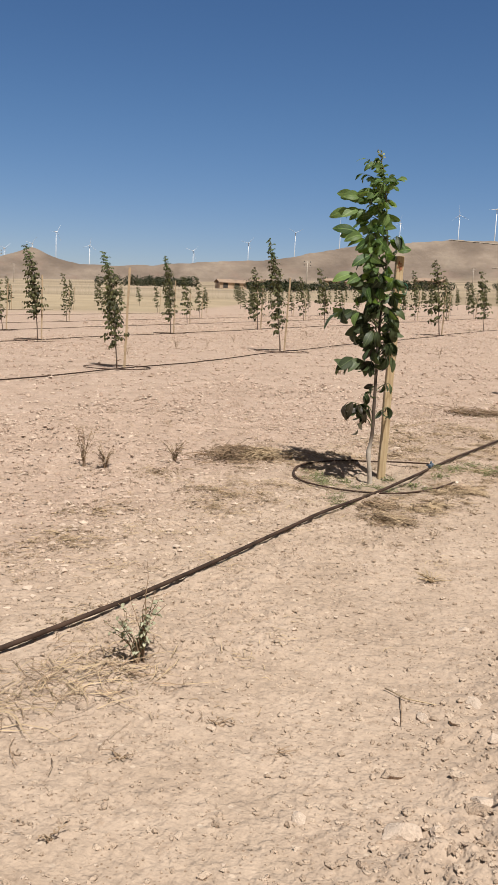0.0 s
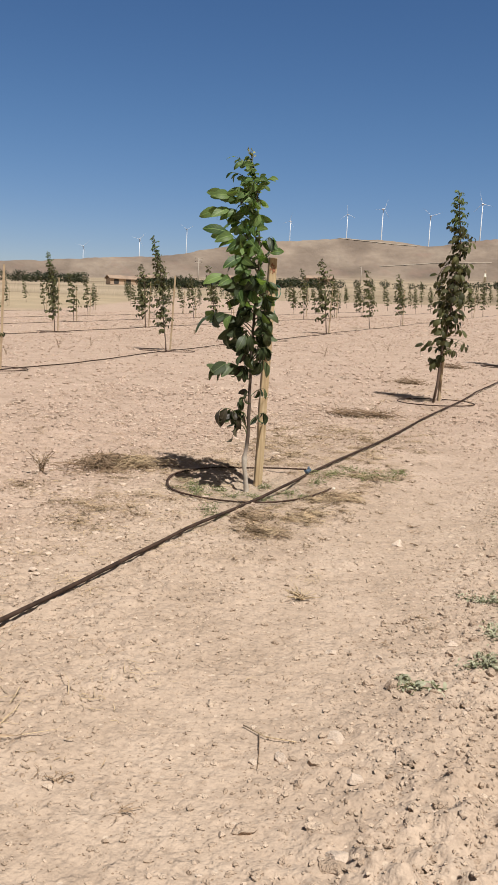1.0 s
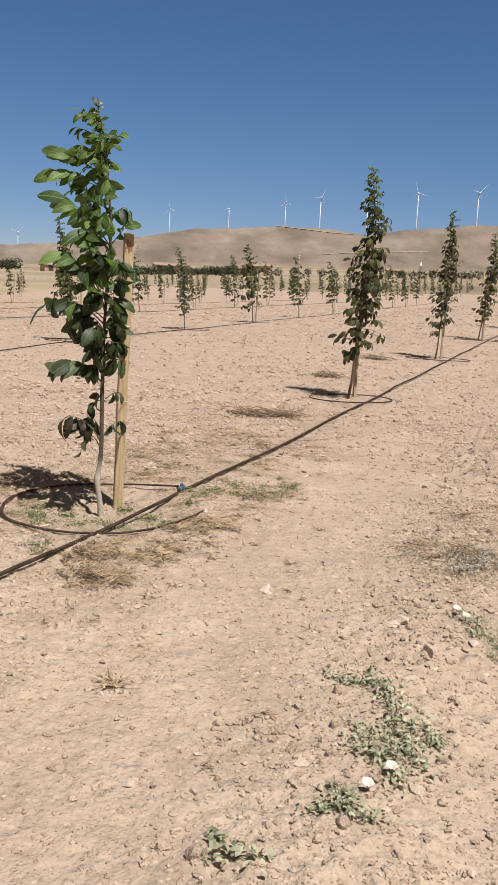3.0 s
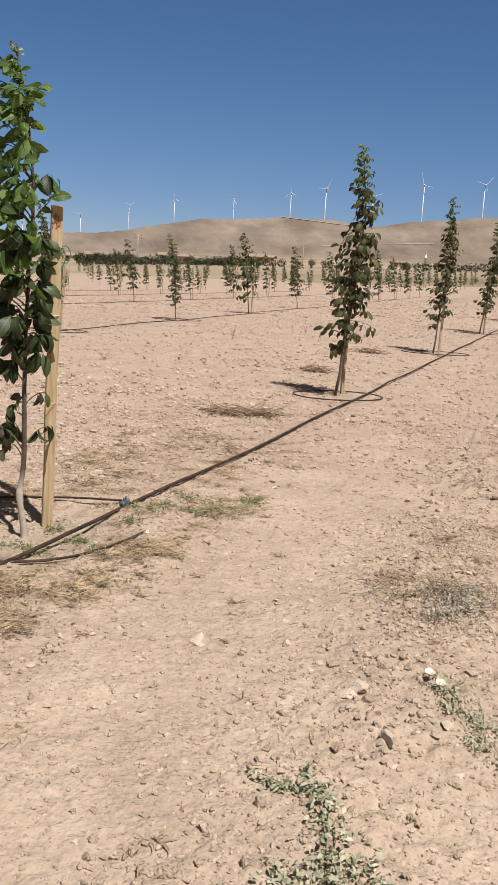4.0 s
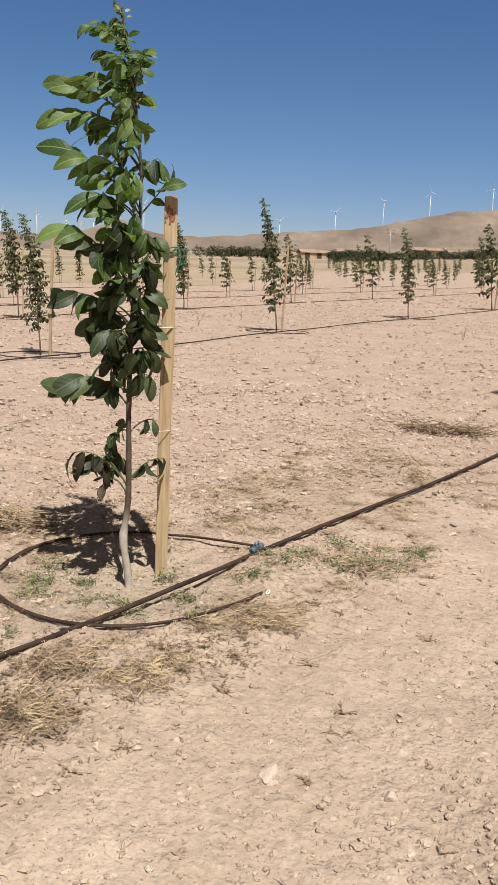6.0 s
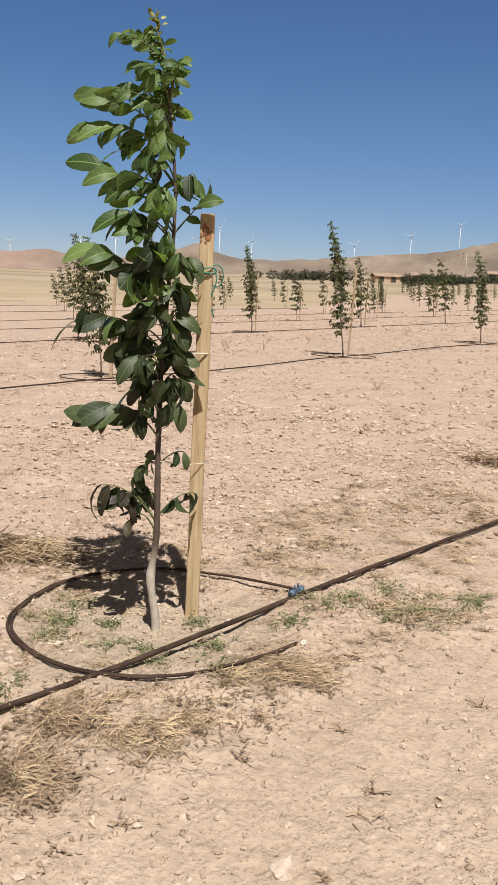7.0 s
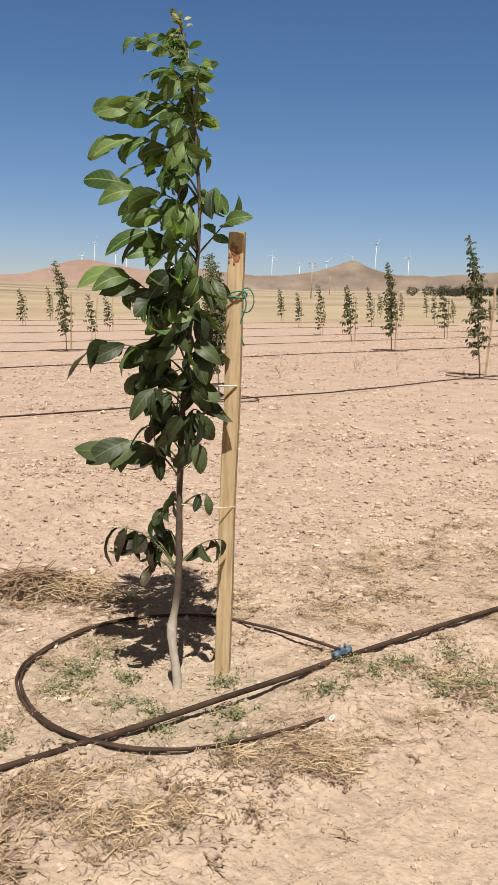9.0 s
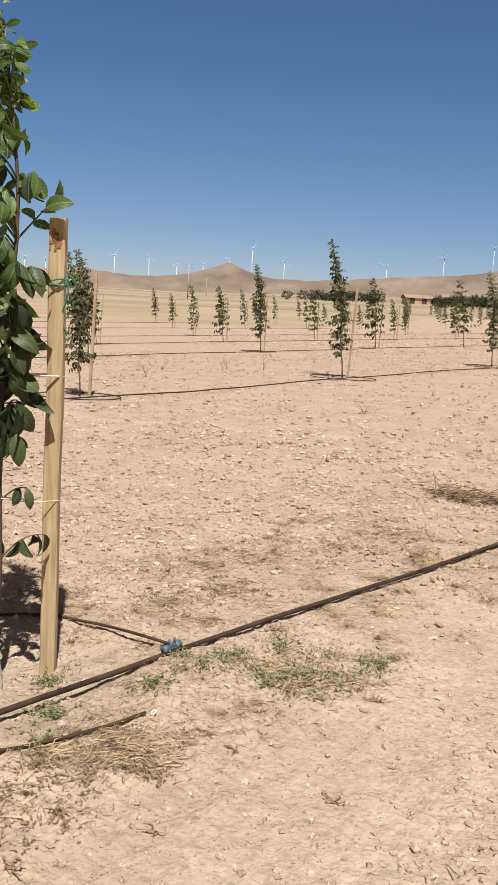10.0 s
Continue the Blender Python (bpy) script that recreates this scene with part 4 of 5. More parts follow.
# the drip tube round the near tree: a loop of one and a quarter turns, twin tubes in front
def loop_line(offset, start, end):
    key = ((-2.20, 7.02), (-2.54, 7.0), (-2.80, 6.94), (-2.92, 6.86), (-3.02, 6.69), (-3.08, 6.52), (-3.07, 6.34), (-3.0, 6.15), (-2.91, 6.0), (-2.80, 5.91),
           (-2.66, 5.86), (-2.51, 5.835), (-2.36, 5.845), (-2.25, 5.885), (-2.15, 5.95), (-2.06, 6.02), (-1.985, 6.12), (-1.935, 6.22), (-1.9, 6.35), (-1.875, 6.48), (-1.86, 6.61))
    s = np.linspace(start, end, 90)
    x, y = np.interp(s, range(len(key)), [p[0] for p in key]), np.interp(s, range(len(key)), [p[1] for p in key])
    k = np.ones(5) / 5
    x[2:-2], y[2:-2] = np.convolve(x, k, "valid"), np.convolve(y, k, "valid")
    z = np.array([gz(a, b) for a, b in zip(x, y)])
    z = np.convolve(np.pad(z, 8, "edge"), np.ones(17) / 17, "valid") + 0.014
    return np.stack((x, y + offset, z), 1)


first = loop_line(0, 0, 20)
first[:8, 2] += np.linspace(0.03, 0.0, 8)
drip = new("drip_tube")
part("tube", tube(Shape(), first, 0.0066, 7), RING, drip)
twin = loop_line(-0.016, 4.5, 18.6)
twin[:, 2] += 0.004
part("tube", tube(Shape(), twin, 0.0058, 7), RING, drip)
endcap = Shape()
ex, ey = -1.855, 6.63
w = np.linspace(0, 2 * math.pi, 16)
tube(endcap, np.stack((ex + 0.008 + 0.007 * np.cos(w), ey + 0.006 + 0.008 * np.sin(w), gz(ex, ey) + 0.014 + 0.006 * np.sin(w)), 1), 0.0035, 6)
part("end_loop", endcap, TWINE, drip, "white end loop")
tagged(drip, "brown drip tube looped on the soil round the tree", "drip tube")

# the blue saddle clamp where it leaves the pipe
clamp = new("pipe_clamp")
bx, by = -2.185, 7.03
clamp.matrix_basis = pose(bx, by, gz(bx, by) + 0.03, 0, 0, 97) @ Matrix.Diagonal((0.85, 0.85, 0.85, 1))
for off in (-0.042, 0.042):
    part("clamp_ring", tube(Shape(), [(off - 0.02, 0, 0), (off - 0.02, 0, 0.0), (off - 0.018, 0, 0), (off + 0.018, 0, 0), (off + 0.02, 0, 0)], (0.010, 0.015, 0.0185, 0.0185, 0.015), 12), BLUE, clamp)
part("saddle", box(box(Shape(), (-0.02, -0.013, -0.006), (0.02, 0.013, 0.016)), (-0.009, 0.015, -0.008), (0.009, 0.04, 0.01)), BLUE, clamp, smooth=False)
for q in (-1, 1):
    part("bolt", tube(Shape(), [(q * 0.02, 0, 0.02), (q * 0.02, 0, 0.04)], 0.006, 6), BLUE, clamp)
tagged(clamp, "dusty blue plastic clamp on the irrigation pipe", "pipe clamp")

# ---- far things ----


def out_at(angle, r, elev=None):
    """A point at a compass angle and distance; on the land, or at an apparent height."""
    a = radians(angle)
    x, y = HUB[0] + r * math.sin(a), HUB[1] + r * math.cos(a)
    z = HUB[2] + r * math.tan(radians(elev)) if elev is not None else float(terrain(np.array([x]), np.array([y]))[0])
    return x, y, z


def wind_turbine(angle, hub_elev, foot_elev, spin, turn):
    r = 80 / math.tan(radians(max(hub_elev - foot_elev, 1.25)))
    r = max(2300.0, min(r, 3400.0))
    x, y, z = out_at(angle, r, hub_elev)
    tall = r * (math.tan(radians(hub_elev)) - math.tan(radians(foot_elev))) + 70
    root = new("wind_turbine")
    root.matrix_basis = pose(x, y, z - tall, 0, 0, -angle + turn)
    part("tower", tube(Shape(), [(0, 0, 0), (0, 0, tall * 0.5), (0, 0, tall)], (1.6, 1.3, 0.9), 12), WHITE, root)
    part("nacelle", tube(Shape(), [(0, 5, tall + 1), (0, 4, tall + 1.2), (0, -3, tall + 1.2), (0, -4.5, tall + 1)], (1.2, 2.0, 2.0, 1.3), 8), WHITE, root)
    rotor = part("rotor", tube(Shape(), [(0, -4.4, tall + 1.1), (0, -6, tall + 1.1), (0, -7, tall + 1.1)], (1.4, 1.4, 0.4), 8), WHITE, root)
    for k in range(3):
        w = radians(spin + 120 * k)
        d = np.array((math.sin(w), 0, math.cos(w)))
        c = np.array((0, -5.6, tall + 1.1))
        side = np.cross(d, (0, 1, 0))
        sh, v = Shape(), []
        for s, chord in ((0.5, 0.6), (5, 1.0), (14, 0.85), (22, 0.55), (31, 0.2)):
            for q, th in ((-0.4, 0), (0.1, 0.35), (0.6, 0), (0.1, -0.35)):
                v.append(c + d * s + side * chord * q + np.array((0, th, 0)))
        f = [(i * 4 + k2, i * 4 + (k2 + 1) % 4, (i + 1) * 4 + (k2 + 1) % 4, (i + 1) * 4 + k2) for i in range(4) for k2 in range(4)]
        part("blade", sh.add(v, f), WHITE, rotor)
    tagged(root, "white three-bladed wind turbine on a far ridge", "wind turbine", "wind farm")


rng = random.Random(8)
for a, top, foot in ((-61.1, 2.6, 2.2), (-60.3, 3.45, 2.3), (-59.0, 2.92, 1.85), (-58.3, 2.69, 1.8), (-56.7, 2.54, 1.75), (-55.4, 2.5, 2.0), (-51.1, 3.0, 1.8), (-48.9, 3.12, 1.85),
                     (-47.1, 2.7, 1.9), (-45.4, 2.8, 2.2), (-43.7, 3.2, 2.5), (-42.25, 4.0, 2.5), (-40.15, 3.3, 1.95), (-33.55, 3.3, 2.5), (-30.0, 3.96, 2.8), (-27.0, 4.73, 3.4),
                     (-24.13, 5.32, 3.9), (-20.35, 5.57, 4.3), (-16.72, 6.15, 4.6), (-14.5, 6.55, 4.7), (-11.5, 6.21, 4.3), (-8.38, 7.02, 4.85), (-4.69, 7.15, 5.1), (-1.2, 7.2, 5.2)):
    wind_turbine(a, top, foot, rng.uniform(0, 120), rng.uniform(-40, 40))


def utility_pole(angle, r, top_elev, turn, arms=2):
    x, y, z = out_at(angle, r)
    tall = HUB[2] + r * math.tan(radians(top_elev)) - z
    root = new("utility_pole")
    root.matrix_basis = pose(x, y, z - 0.3, 0, 0, turn)
    part("shaft", tube(Shape(), [(0, 0, 0), (0, 0, tall * 0.5), (0, 0, tall)], (0.21, 0.17, 0.13), 8), POLE, root)
    for k in range(arms):
        h = tall - 0.4 - 1.0 * k
        arm = part("crossarm", box(Shape(), (-1.3, -0.08, h - 0.09), (1.3, 0.08, h + 0.09)), POLE, root, smooth=False)
        for q in (-1.1, 0.0, 1.1):
            part("insulator", tube(Shape(), [(q, 0, h + 0.09), (q, 0, h + 0.3), (q, 0, h + 0.45)], (0.06, 0.12, 0.05), 6), DARK, arm)
    tagged(root, "weathered utility pole with crossarms in dry grass", "utility pole", "utility poles")


utility_pole(-46.1, 320, 2.77, 40)
utility_pole(-45.0, 520, 1.97, 40, 1)
utility_pole(-26.4, 260, 3.08, 60)
utility_pole(-15.7, 420, 3.0, 70)


def bush(angle, r, wide, tall, seed, name="shrub", label="dark green round shrub at the field's edge"):
    """A low tree: short stem, and a crown of many small clumps with an uneven edge."""
    q = random.Random(seed)
    x, y, z = out_at(angle, r)
    root = new(name)
    root.location = (x, y, z - 0.1)
    part("stem", tube(Shape(), [(0, 0, 0), (0.1, 0, tall * 0.3), (0, 0.1, tall * 0.6)], (0.14, 0.1, 0.05), 6), BARK, root)
    sh = Shape()
    for k in range(260):
        u, w = q.uniform(-1, 1), q.uniform(0, 2 * math.pi)
        rr = q.uniform(0.45, 1.0) ** 0.6
        c = np.array((math.cos(w) * math.sqrt(1 - u * u) * wide / 2 * rr, math.sin(w) * math.sqrt(1 - u * u) * wide / 2 * rr, tall * 0.55 + u * tall * 0.45 * rr))
        c *= 1 + 0.18 * math.sin(w * 3 + seed) * (1 if k % 2 else 0.5)
        c[2] = max(c[2], 0.05)
        s = q.uniform(0.12, 0.3) * (wide + tall) / 8
        t = frame_of((q.uniform(-1, 1), q.uniform(-1, 1), q.uniform(-0.4, 0.6)), (q.uniform(-0.5, 0.5), q.uniform(-0.5, 0.5), 1.0))
        v, f = TINY[k % 7]
        sh.add(v * np.array((1, 1.5, 1)) * s * 2.5 @ t.T + c, f)
    part("crown", sh, SHRUB, root)
    return tagged(root, label, "shrub", "hedges and shrubs")


rng = random.Random(21)
n = 0
for a0, a1, r, step, tall in ((-39.7, -38.5, 420, 1.0, 4.6), (-38.1, -33.6, 380, 0.2, 4.4), (-30.9, -27.5, 330, 0.25, 3.2), (-29.9, -26.8, 215, 0.3, 2.9), (-27.3, -18.5, 235, 0.24, 2.6),
                              (-21.8, -19.7, 420, 0.26, 3.2), (-18.5, -9.0, 250, 0.85, 2.4), (-9.0, -3.0, 250, 0.6, 2.6)):
    a = a0
    while a < a1:
        rr = r * rng.uniform(0.95, 1.06)
        bush(a, rr, rng.uniform(0.8, 1.4) * tall, tall * rng.uniform(0.7, 1.1), n)
        n += 1
        a += step * rng.uniform(0.7, 1.4)


def hill_road(name, marks, label):
    """A pale dirt road along a far slope, through (angle, apparent height) marks."""
    v = []
    for a in np.arange(marks[0][0], marks[-1][0], 0.12):
        e = np.interp(a, [q[0] for q in marks], [q[1] for q in marks])
        far = np.linspace(1300, 2350 + 260 * math.sin(a * 0.11), 240)
        xs, ys = HUB[0] + far * math.sin(radians(a)), HUB[1] + far * math.cos(radians(a))
        seen = np.degrees(np.arctan2(terrain(xs, ys) - HUB[2], far))
        for d in (-0.02, 0.02):
            k = int(np.argmax(seen > e + d)) if (seen > e + d).any() else int(np.argmax(seen)) - (5 if d < 0 else 1)
            v.append((xs[k], ys[k], HUB[2] + far[k] * math.tan(radians(seen[k] + 0.03))))
    sh = Shape()
    sh.add(v, [(2 * i, 2 * i + 1, 2 * i + 3, 2 * i + 2) for i in range(len(v) // 2 - 1)])
    return tagged(new(name, sh.mesh(name, ROAD)), label, "road", kind="structure")


hill_road("road", ((-17.5, 4.68), (-15.4, 4.55), (-13.6, 4.41), (-12.2, 4.37)), "pale dirt road along a dry hill's crest")
hill_road("road", ((-14.5, 3.0), (-11.0, 3.35), (-7.5, 3.5)), "pale dirt road climbing a dry hill")


def farm_building(angle, r, wide, deep, tall, roof, turn, doors, white=False):
    x, y, z = out_at(angle, r)
    root = new("farm_building")
    root.matrix_basis = pose(x, y, z - 0.2, 0, 0, -angle + turn)
    sh = Shape()
    for lo, hi in (((-wide / 2, -deep / 2, 0), (wide / 2, -deep / 2 + 0.4, tall)), ((-wide / 2, deep / 2 - 0.4, 0), (wide / 2, deep / 2, tall)),
                   ((-wide / 2, -deep / 2 + 0.4, 0), (-wide / 2 + 0.4, deep / 2 - 0.4, tall)), ((wide / 2 - 0.4, -deep / 2 + 0.4, 0), (wide / 2, deep / 2 - 0.4, tall))):
        box(sh, lo, hi)
    part("wall", sh, PETAL if white else WALL, root, smooth=False)
    e = 0.5
    v = [(-wide / 2 - e, -deep / 2 - e, tall), (wide / 2 + e, -deep / 2 - e, tall), (wide / 2 + e, 0, tall + roof), (-wide / 2 - e, 0, tall + roof), (wide / 2 + e, deep / 2 + e, tall), (-wide / 2 - e, deep / 2 + e, tall)]
    v += [(p[0], p[1], p[2] + 0.25) for p in v]
    part("roof", Shape().add(v, [(1, 0, 3, 2), (2, 3, 5, 4), (6, 7, 8, 9), (9, 8, 10, 11), (0, 1, 7, 6), (4, 5, 11, 10), (1, 2, 8, 7), (2, 4, 10, 8), (3, 0, 6, 9), (5, 3, 9, 11)]), ROOF, root, smooth=False)
    for k in range(doors):
        cx = -wide / 2 + wide * (k + 0.5) / doors
        part("door", box(Shape(), (cx - 0.9, -deep / 2 - 0.06, 0.2), (cx + 0.9, -deep / 2 - 0.004, 2.2)), DARK, root, smooth=False)
    tagged(root, "low earth-coloured farm building with a clay roof" if not white else "small whitewashed farm building", "building", "far farm buildings")


farm_building(-31.0, 340, 14, 7, 2.2, 1.2, 15, 3)
farm_building(-29.2, 390, 8, 6, 2.6, 1.2, -10, 2)
farm_building(-24.0, 420, 16, 8, 2.6, 1.3, 5, 3)
farm_building(-18.4, 450, 14, 8, 2.8, 1.4, -12, 2)
farm_building(-9.5, 520, 10, 7, 2.4, 1.0, 8, 2)
farm_building(-6.8, 540, 7, 6, 2.4, 1.0, -8, 2, True)
x, y, z = out_at(-7.9, 520)
tower = new("white_tower")
tower.location = (x, y, z - 0.2)
part("shaft", tube(Shape(), [(0, 0, 0), (0, 0, 5.6), (0, 0, 5.7), (0, 0, 6.1), (0, 0, 6.2), (0, 0, 8.0)], (0.75, 0.65, 0.95, 0.95, 0.55, 0.5), 10), PETAL, tower)
part("cap", tube(Shape(), [(0, 0, 8.0), (0, 0, 8.1), (0, 0, 9.6)], (0.6, 0.6, 0.05), 10), ROOF, tower)
tagged(tower, "slim white tower beside far farm buildings", "tower")

# ---- stones, clods, straw and weeds ----


def stone_shape(seed, flat=0.6):
    bm = bmesh.new()
    bmesh.ops.create_icosphere(bm, subdivisions=3, radius=0.5)
    q = Vector((seed * 3.7, seed * 1.3, seed * 2.1))
    r = random.Random(seed)
    cuts = [(Vector((r.uniform(-1, 1), r.uniform(-1, 1), r.uniform(-0.6, 1))).normalized(), r.uniform(0.18, 0.36)) for _ in range(10)]
    for v in bm.verts:
        v.co *= 1 + 0.35 * noise.noise(v.co * 2.2 + q)
        for nrm, d in cuts:
            over = v.co.dot(nrm) - d
            if over > 0:
                v.co -= nrm * over * 0.94
        v.co *= 1 + 0.07 * noise.noise(v.co * 9 + q) + 0.04 * noise.noise(v.co * 21 + q)
        v.co.z *= flat
        v.co.x *= 1.12
    me = bpy.data.meshes.new("stone")
    bm.to_mesh(me)
    bm.free()
    return me


STONES = [stone_shape(s, (0.45, 0.6, 0.75)[s % 3]) for s in range(6)]
for me in STONES:
    me.materials.append(FIELD_STONE)
rng = random.Random(30)
PLACES = ((-0.29, 4.78, 0.07), (-0.98, 3.83, 0.06), (-0.78, 3.86, 0.04), (-0.52, 4.1, 0.06), (-0.70, 2.28, 0.115), (-0.98, 2.21, 0.055), (-0.55, 2.52, 0.09), (-0.62, 2.33, 0.06), (-0.17, 4.05, 0.06), (-0.44, 5.30, 0.085), (-1.10, 5.57, 0.10),
          (-0.77, 5.68, 0.06), (-0.81, 6.16, 0.05), (-1.09, 5.54, 0.05), (-2.73, 7.71, 0.08), (-2.68, 7.66, 0.06), (-2.55, 5.74, 0.06), (-2.42, 5.66, 0.05), (-0.42, 5.38, 0.11),
          (-0.75, 3.15, 0.08), (-0.88, 2.95, 0.06), (-0.95, 2.9, 0.04), (-0.62, 2.9, 0.06), (-2.02, 6.38, 0.05), (-1.36, 5.61, 0.045), (-1.57, 8.05, 0.06), (-0.25, 5.0, 0.07), (-0.1, 5.2, 0.06))
for k, (x, y, s) in enumerate(PLACES):
    ob = new("stone", STONES[k % 6])
    ob.matrix_basis = pose(x, y, gz(x, y) + s * 0.08, rng.uniform(-12, 12), rng.uniform(-12, 12), rng.uniform(0, 360)) @ Matrix.Diagonal((s, s, s, 1))
    tagged(ob, "pale angular field stone lying in dry soil", "stone", "field stones")


def scatter(name, count, area, size, material_, seed, label, keep=None, flat=0.8, rise=0.02, power=2.6, fine=1):
    """Many small faceted lumps in one mesh."""
    r = np.random.RandomState(seed)
    x0, x1, y0, y1 = area
    x, y = r.uniform(x0, x1, count), r.uniform(y0, y1, count)
    if keep is not None:
        ok = r.rand(count) < keep(x, y)
        x, y = x[ok], y[ok]
    c = len(x)
    s = size[0] * (size[1] / size[0]) ** (r.rand(c) ** power)
    ball = bmesh.new()
    bmesh.ops.create_icosphere(ball, subdivisions=fine, radius=0.5)
    ball.verts.ensure_lookup_table()
    ico = np.array([q.co[:] for q in ball.verts])
    tri = np.array([[q.index for q in f.verts] for f in ball.faces if f.calc_center_median().z > (-0.2 if fine > 1 else 0.0)])
    ball.free()
    k = len(ico)
    v = ico[None] * (1 + (0.26 if fine > 1 else 0.42) * (r.rand(c, k, 1) - 0.5) * 2)
    if fine > 1:
        # broken faces: three cuts through each lump
        for _ in range(4):
            cut = r.normal(0, 1, (c, 1, 3))
            cut /= np.linalg.norm(cut, axis=-1, keepdims=True)
            over = (v * cut).sum(-1, keepdims=True) - r.uniform(0.2, 0.38, (c, 1, 1))
            v = v - cut * np.maximum(over, 0) * 0.9
    v = v * np.stack((r.uniform(0.8, 1.5, c), r.uniform(0.7, 1.2, c), r.uniform(0.5, 1.0, c) * flat * 1.4), -1)[:, None, :]
    w = r.uniform(0, 2 * np.pi, c)
    cw, sw = np.cos(w)[:, None], np.sin(w)[:, None]
    v = np.stack((v[..., 0] * cw - v[..., 1] * sw, v[..., 0] * sw + v[..., 1] * cw, v[..., 2]), -1) * s[:, None, None]
    v = v + np.stack((x, y, ground_z(x, y) + s * rise), -1)[:, None, :]
    sh = Shape()
    sh.v, sh.n = [v.reshape(-1, 3)], c * k
    sh.f = (tri[None] + (np.arange(c) * k)[:, None, None]).reshape(-1, 3).tolist()
    return tagged(new(name, sh.mesh(name, material_, False)), label, "soil", kind="stuff")


def clod_density(x, y):
    right = np.exp(-(((x + 0.25 - 0.02 * (y - 5)) / 0.4) ** 2))
    lane = np.exp(-(((x + 1.2) / 0.45) ** 2))
    patch = np.clip(0.5 + 0.9 * fbm(x * 0.8, y * 0.8, 3, 44), 0, 1)
    return np.clip(0.25 + 0.5 * right + 0.35 * smooth(-3.0, -4.2, x) - 0.22 * lane, 0.06, 1) * patch


scatter("soil_clods", 60000, (-6.5, 1.1, 1.4, 11), (0.009, 0.034), CLOD, 1, "loose tan soil clods and crumbs", clod_density)
scatter("soil_crumbs", 112000, (-3.4, 0.75, 1.5, 7.8), (0.0075, 0.028), CLOD, 7, "fine crumbs of dry tan soil", lambda x, y: np.clip(clod_density(x, y) * 1.3 + 0.1, 0, 1), 0.85, -0.03)
scatter("gravel", 24000, (-6.5, 1.1, 1.4, 11), (0.006, 0.03), STONE, 2, "small pale stones strewn on dry soil", lambda x, y: clod_density(x, y) * 0.4 + 0.06)
scatter("soil_clods", 42000, (-18, 1.5, 6.5, 28), (0.016, 0.07), CLOD, 3, "tan soil clods of a ploughed field", lambda x, y: np.where((x > -6.5) & (y < 11), 0, np.clip(0.75 + 0.8 * fbm(x * 0.5, y * 0.5, 3, 90), 0.2, 1)), power=1.9)
scatter("gravel", 15000, (-22, 2, 6.5, 32), (0.018, 0.06), STONE, 4, "pale stones strewn over ploughed soil", lambda x, y: np.where((x > -6.5) & (y < 11), 0, 0.8))
scatter("soil_clods", 30000, (-6.8, 1.2, 2.6, 11.5), (0.013, 0.048), CLOD, 9, "tan soil clods between the tree rows", lambda x, y: np.clip(smooth(-2.9, -3.9, x) + smooth(7.6, 9.5, y), 0, 1) * np.clip(0.7 + 0.9 * fbm(x * 0.7, y * 0.7, 3, 91), 0.1, 1), power=1.8)
scatter("soil_clods", 19000, (-34, 5, 26, 62), (0.05, 0.15), CLOD, 13, "far clods of a ploughed field", lambda x, y: np.where((x > -18) & (x < 1.5) & (y < 28), 0, np.clip(0.6 + 0.8 * fbm(x * 0.4, y * 0.4, 3, 92), 0.1, 1)) * (x > -0.85 * y), flat=0.6, power=1.6)
scatter("gravel", 6500, (-7.5, -2.6, 2.8, 12.5), (0.014, 0.055), STONE, 14, "pale flat stones among tan clods", lambda x, y: np.clip(0.5 + 0.9 * fbm(x * 0.6, y * 0.6, 3, 93), 0.1, 1), 0.55, power=1.9)
scatter("coarse_clods", 4200, (-1.2, 0.5, 1.6, 8.5), (0.016, 0.062), CLOD, 5, "coarse clods along a wheel ridge", lambda x, y: np.exp(-(((x + 0.36) / 0.34) ** 2)) * np.clip(0.45 + 1.4 * fbm(x * 1.1, y * 1.1, 2, 8), 0.05, 1), fine=2)


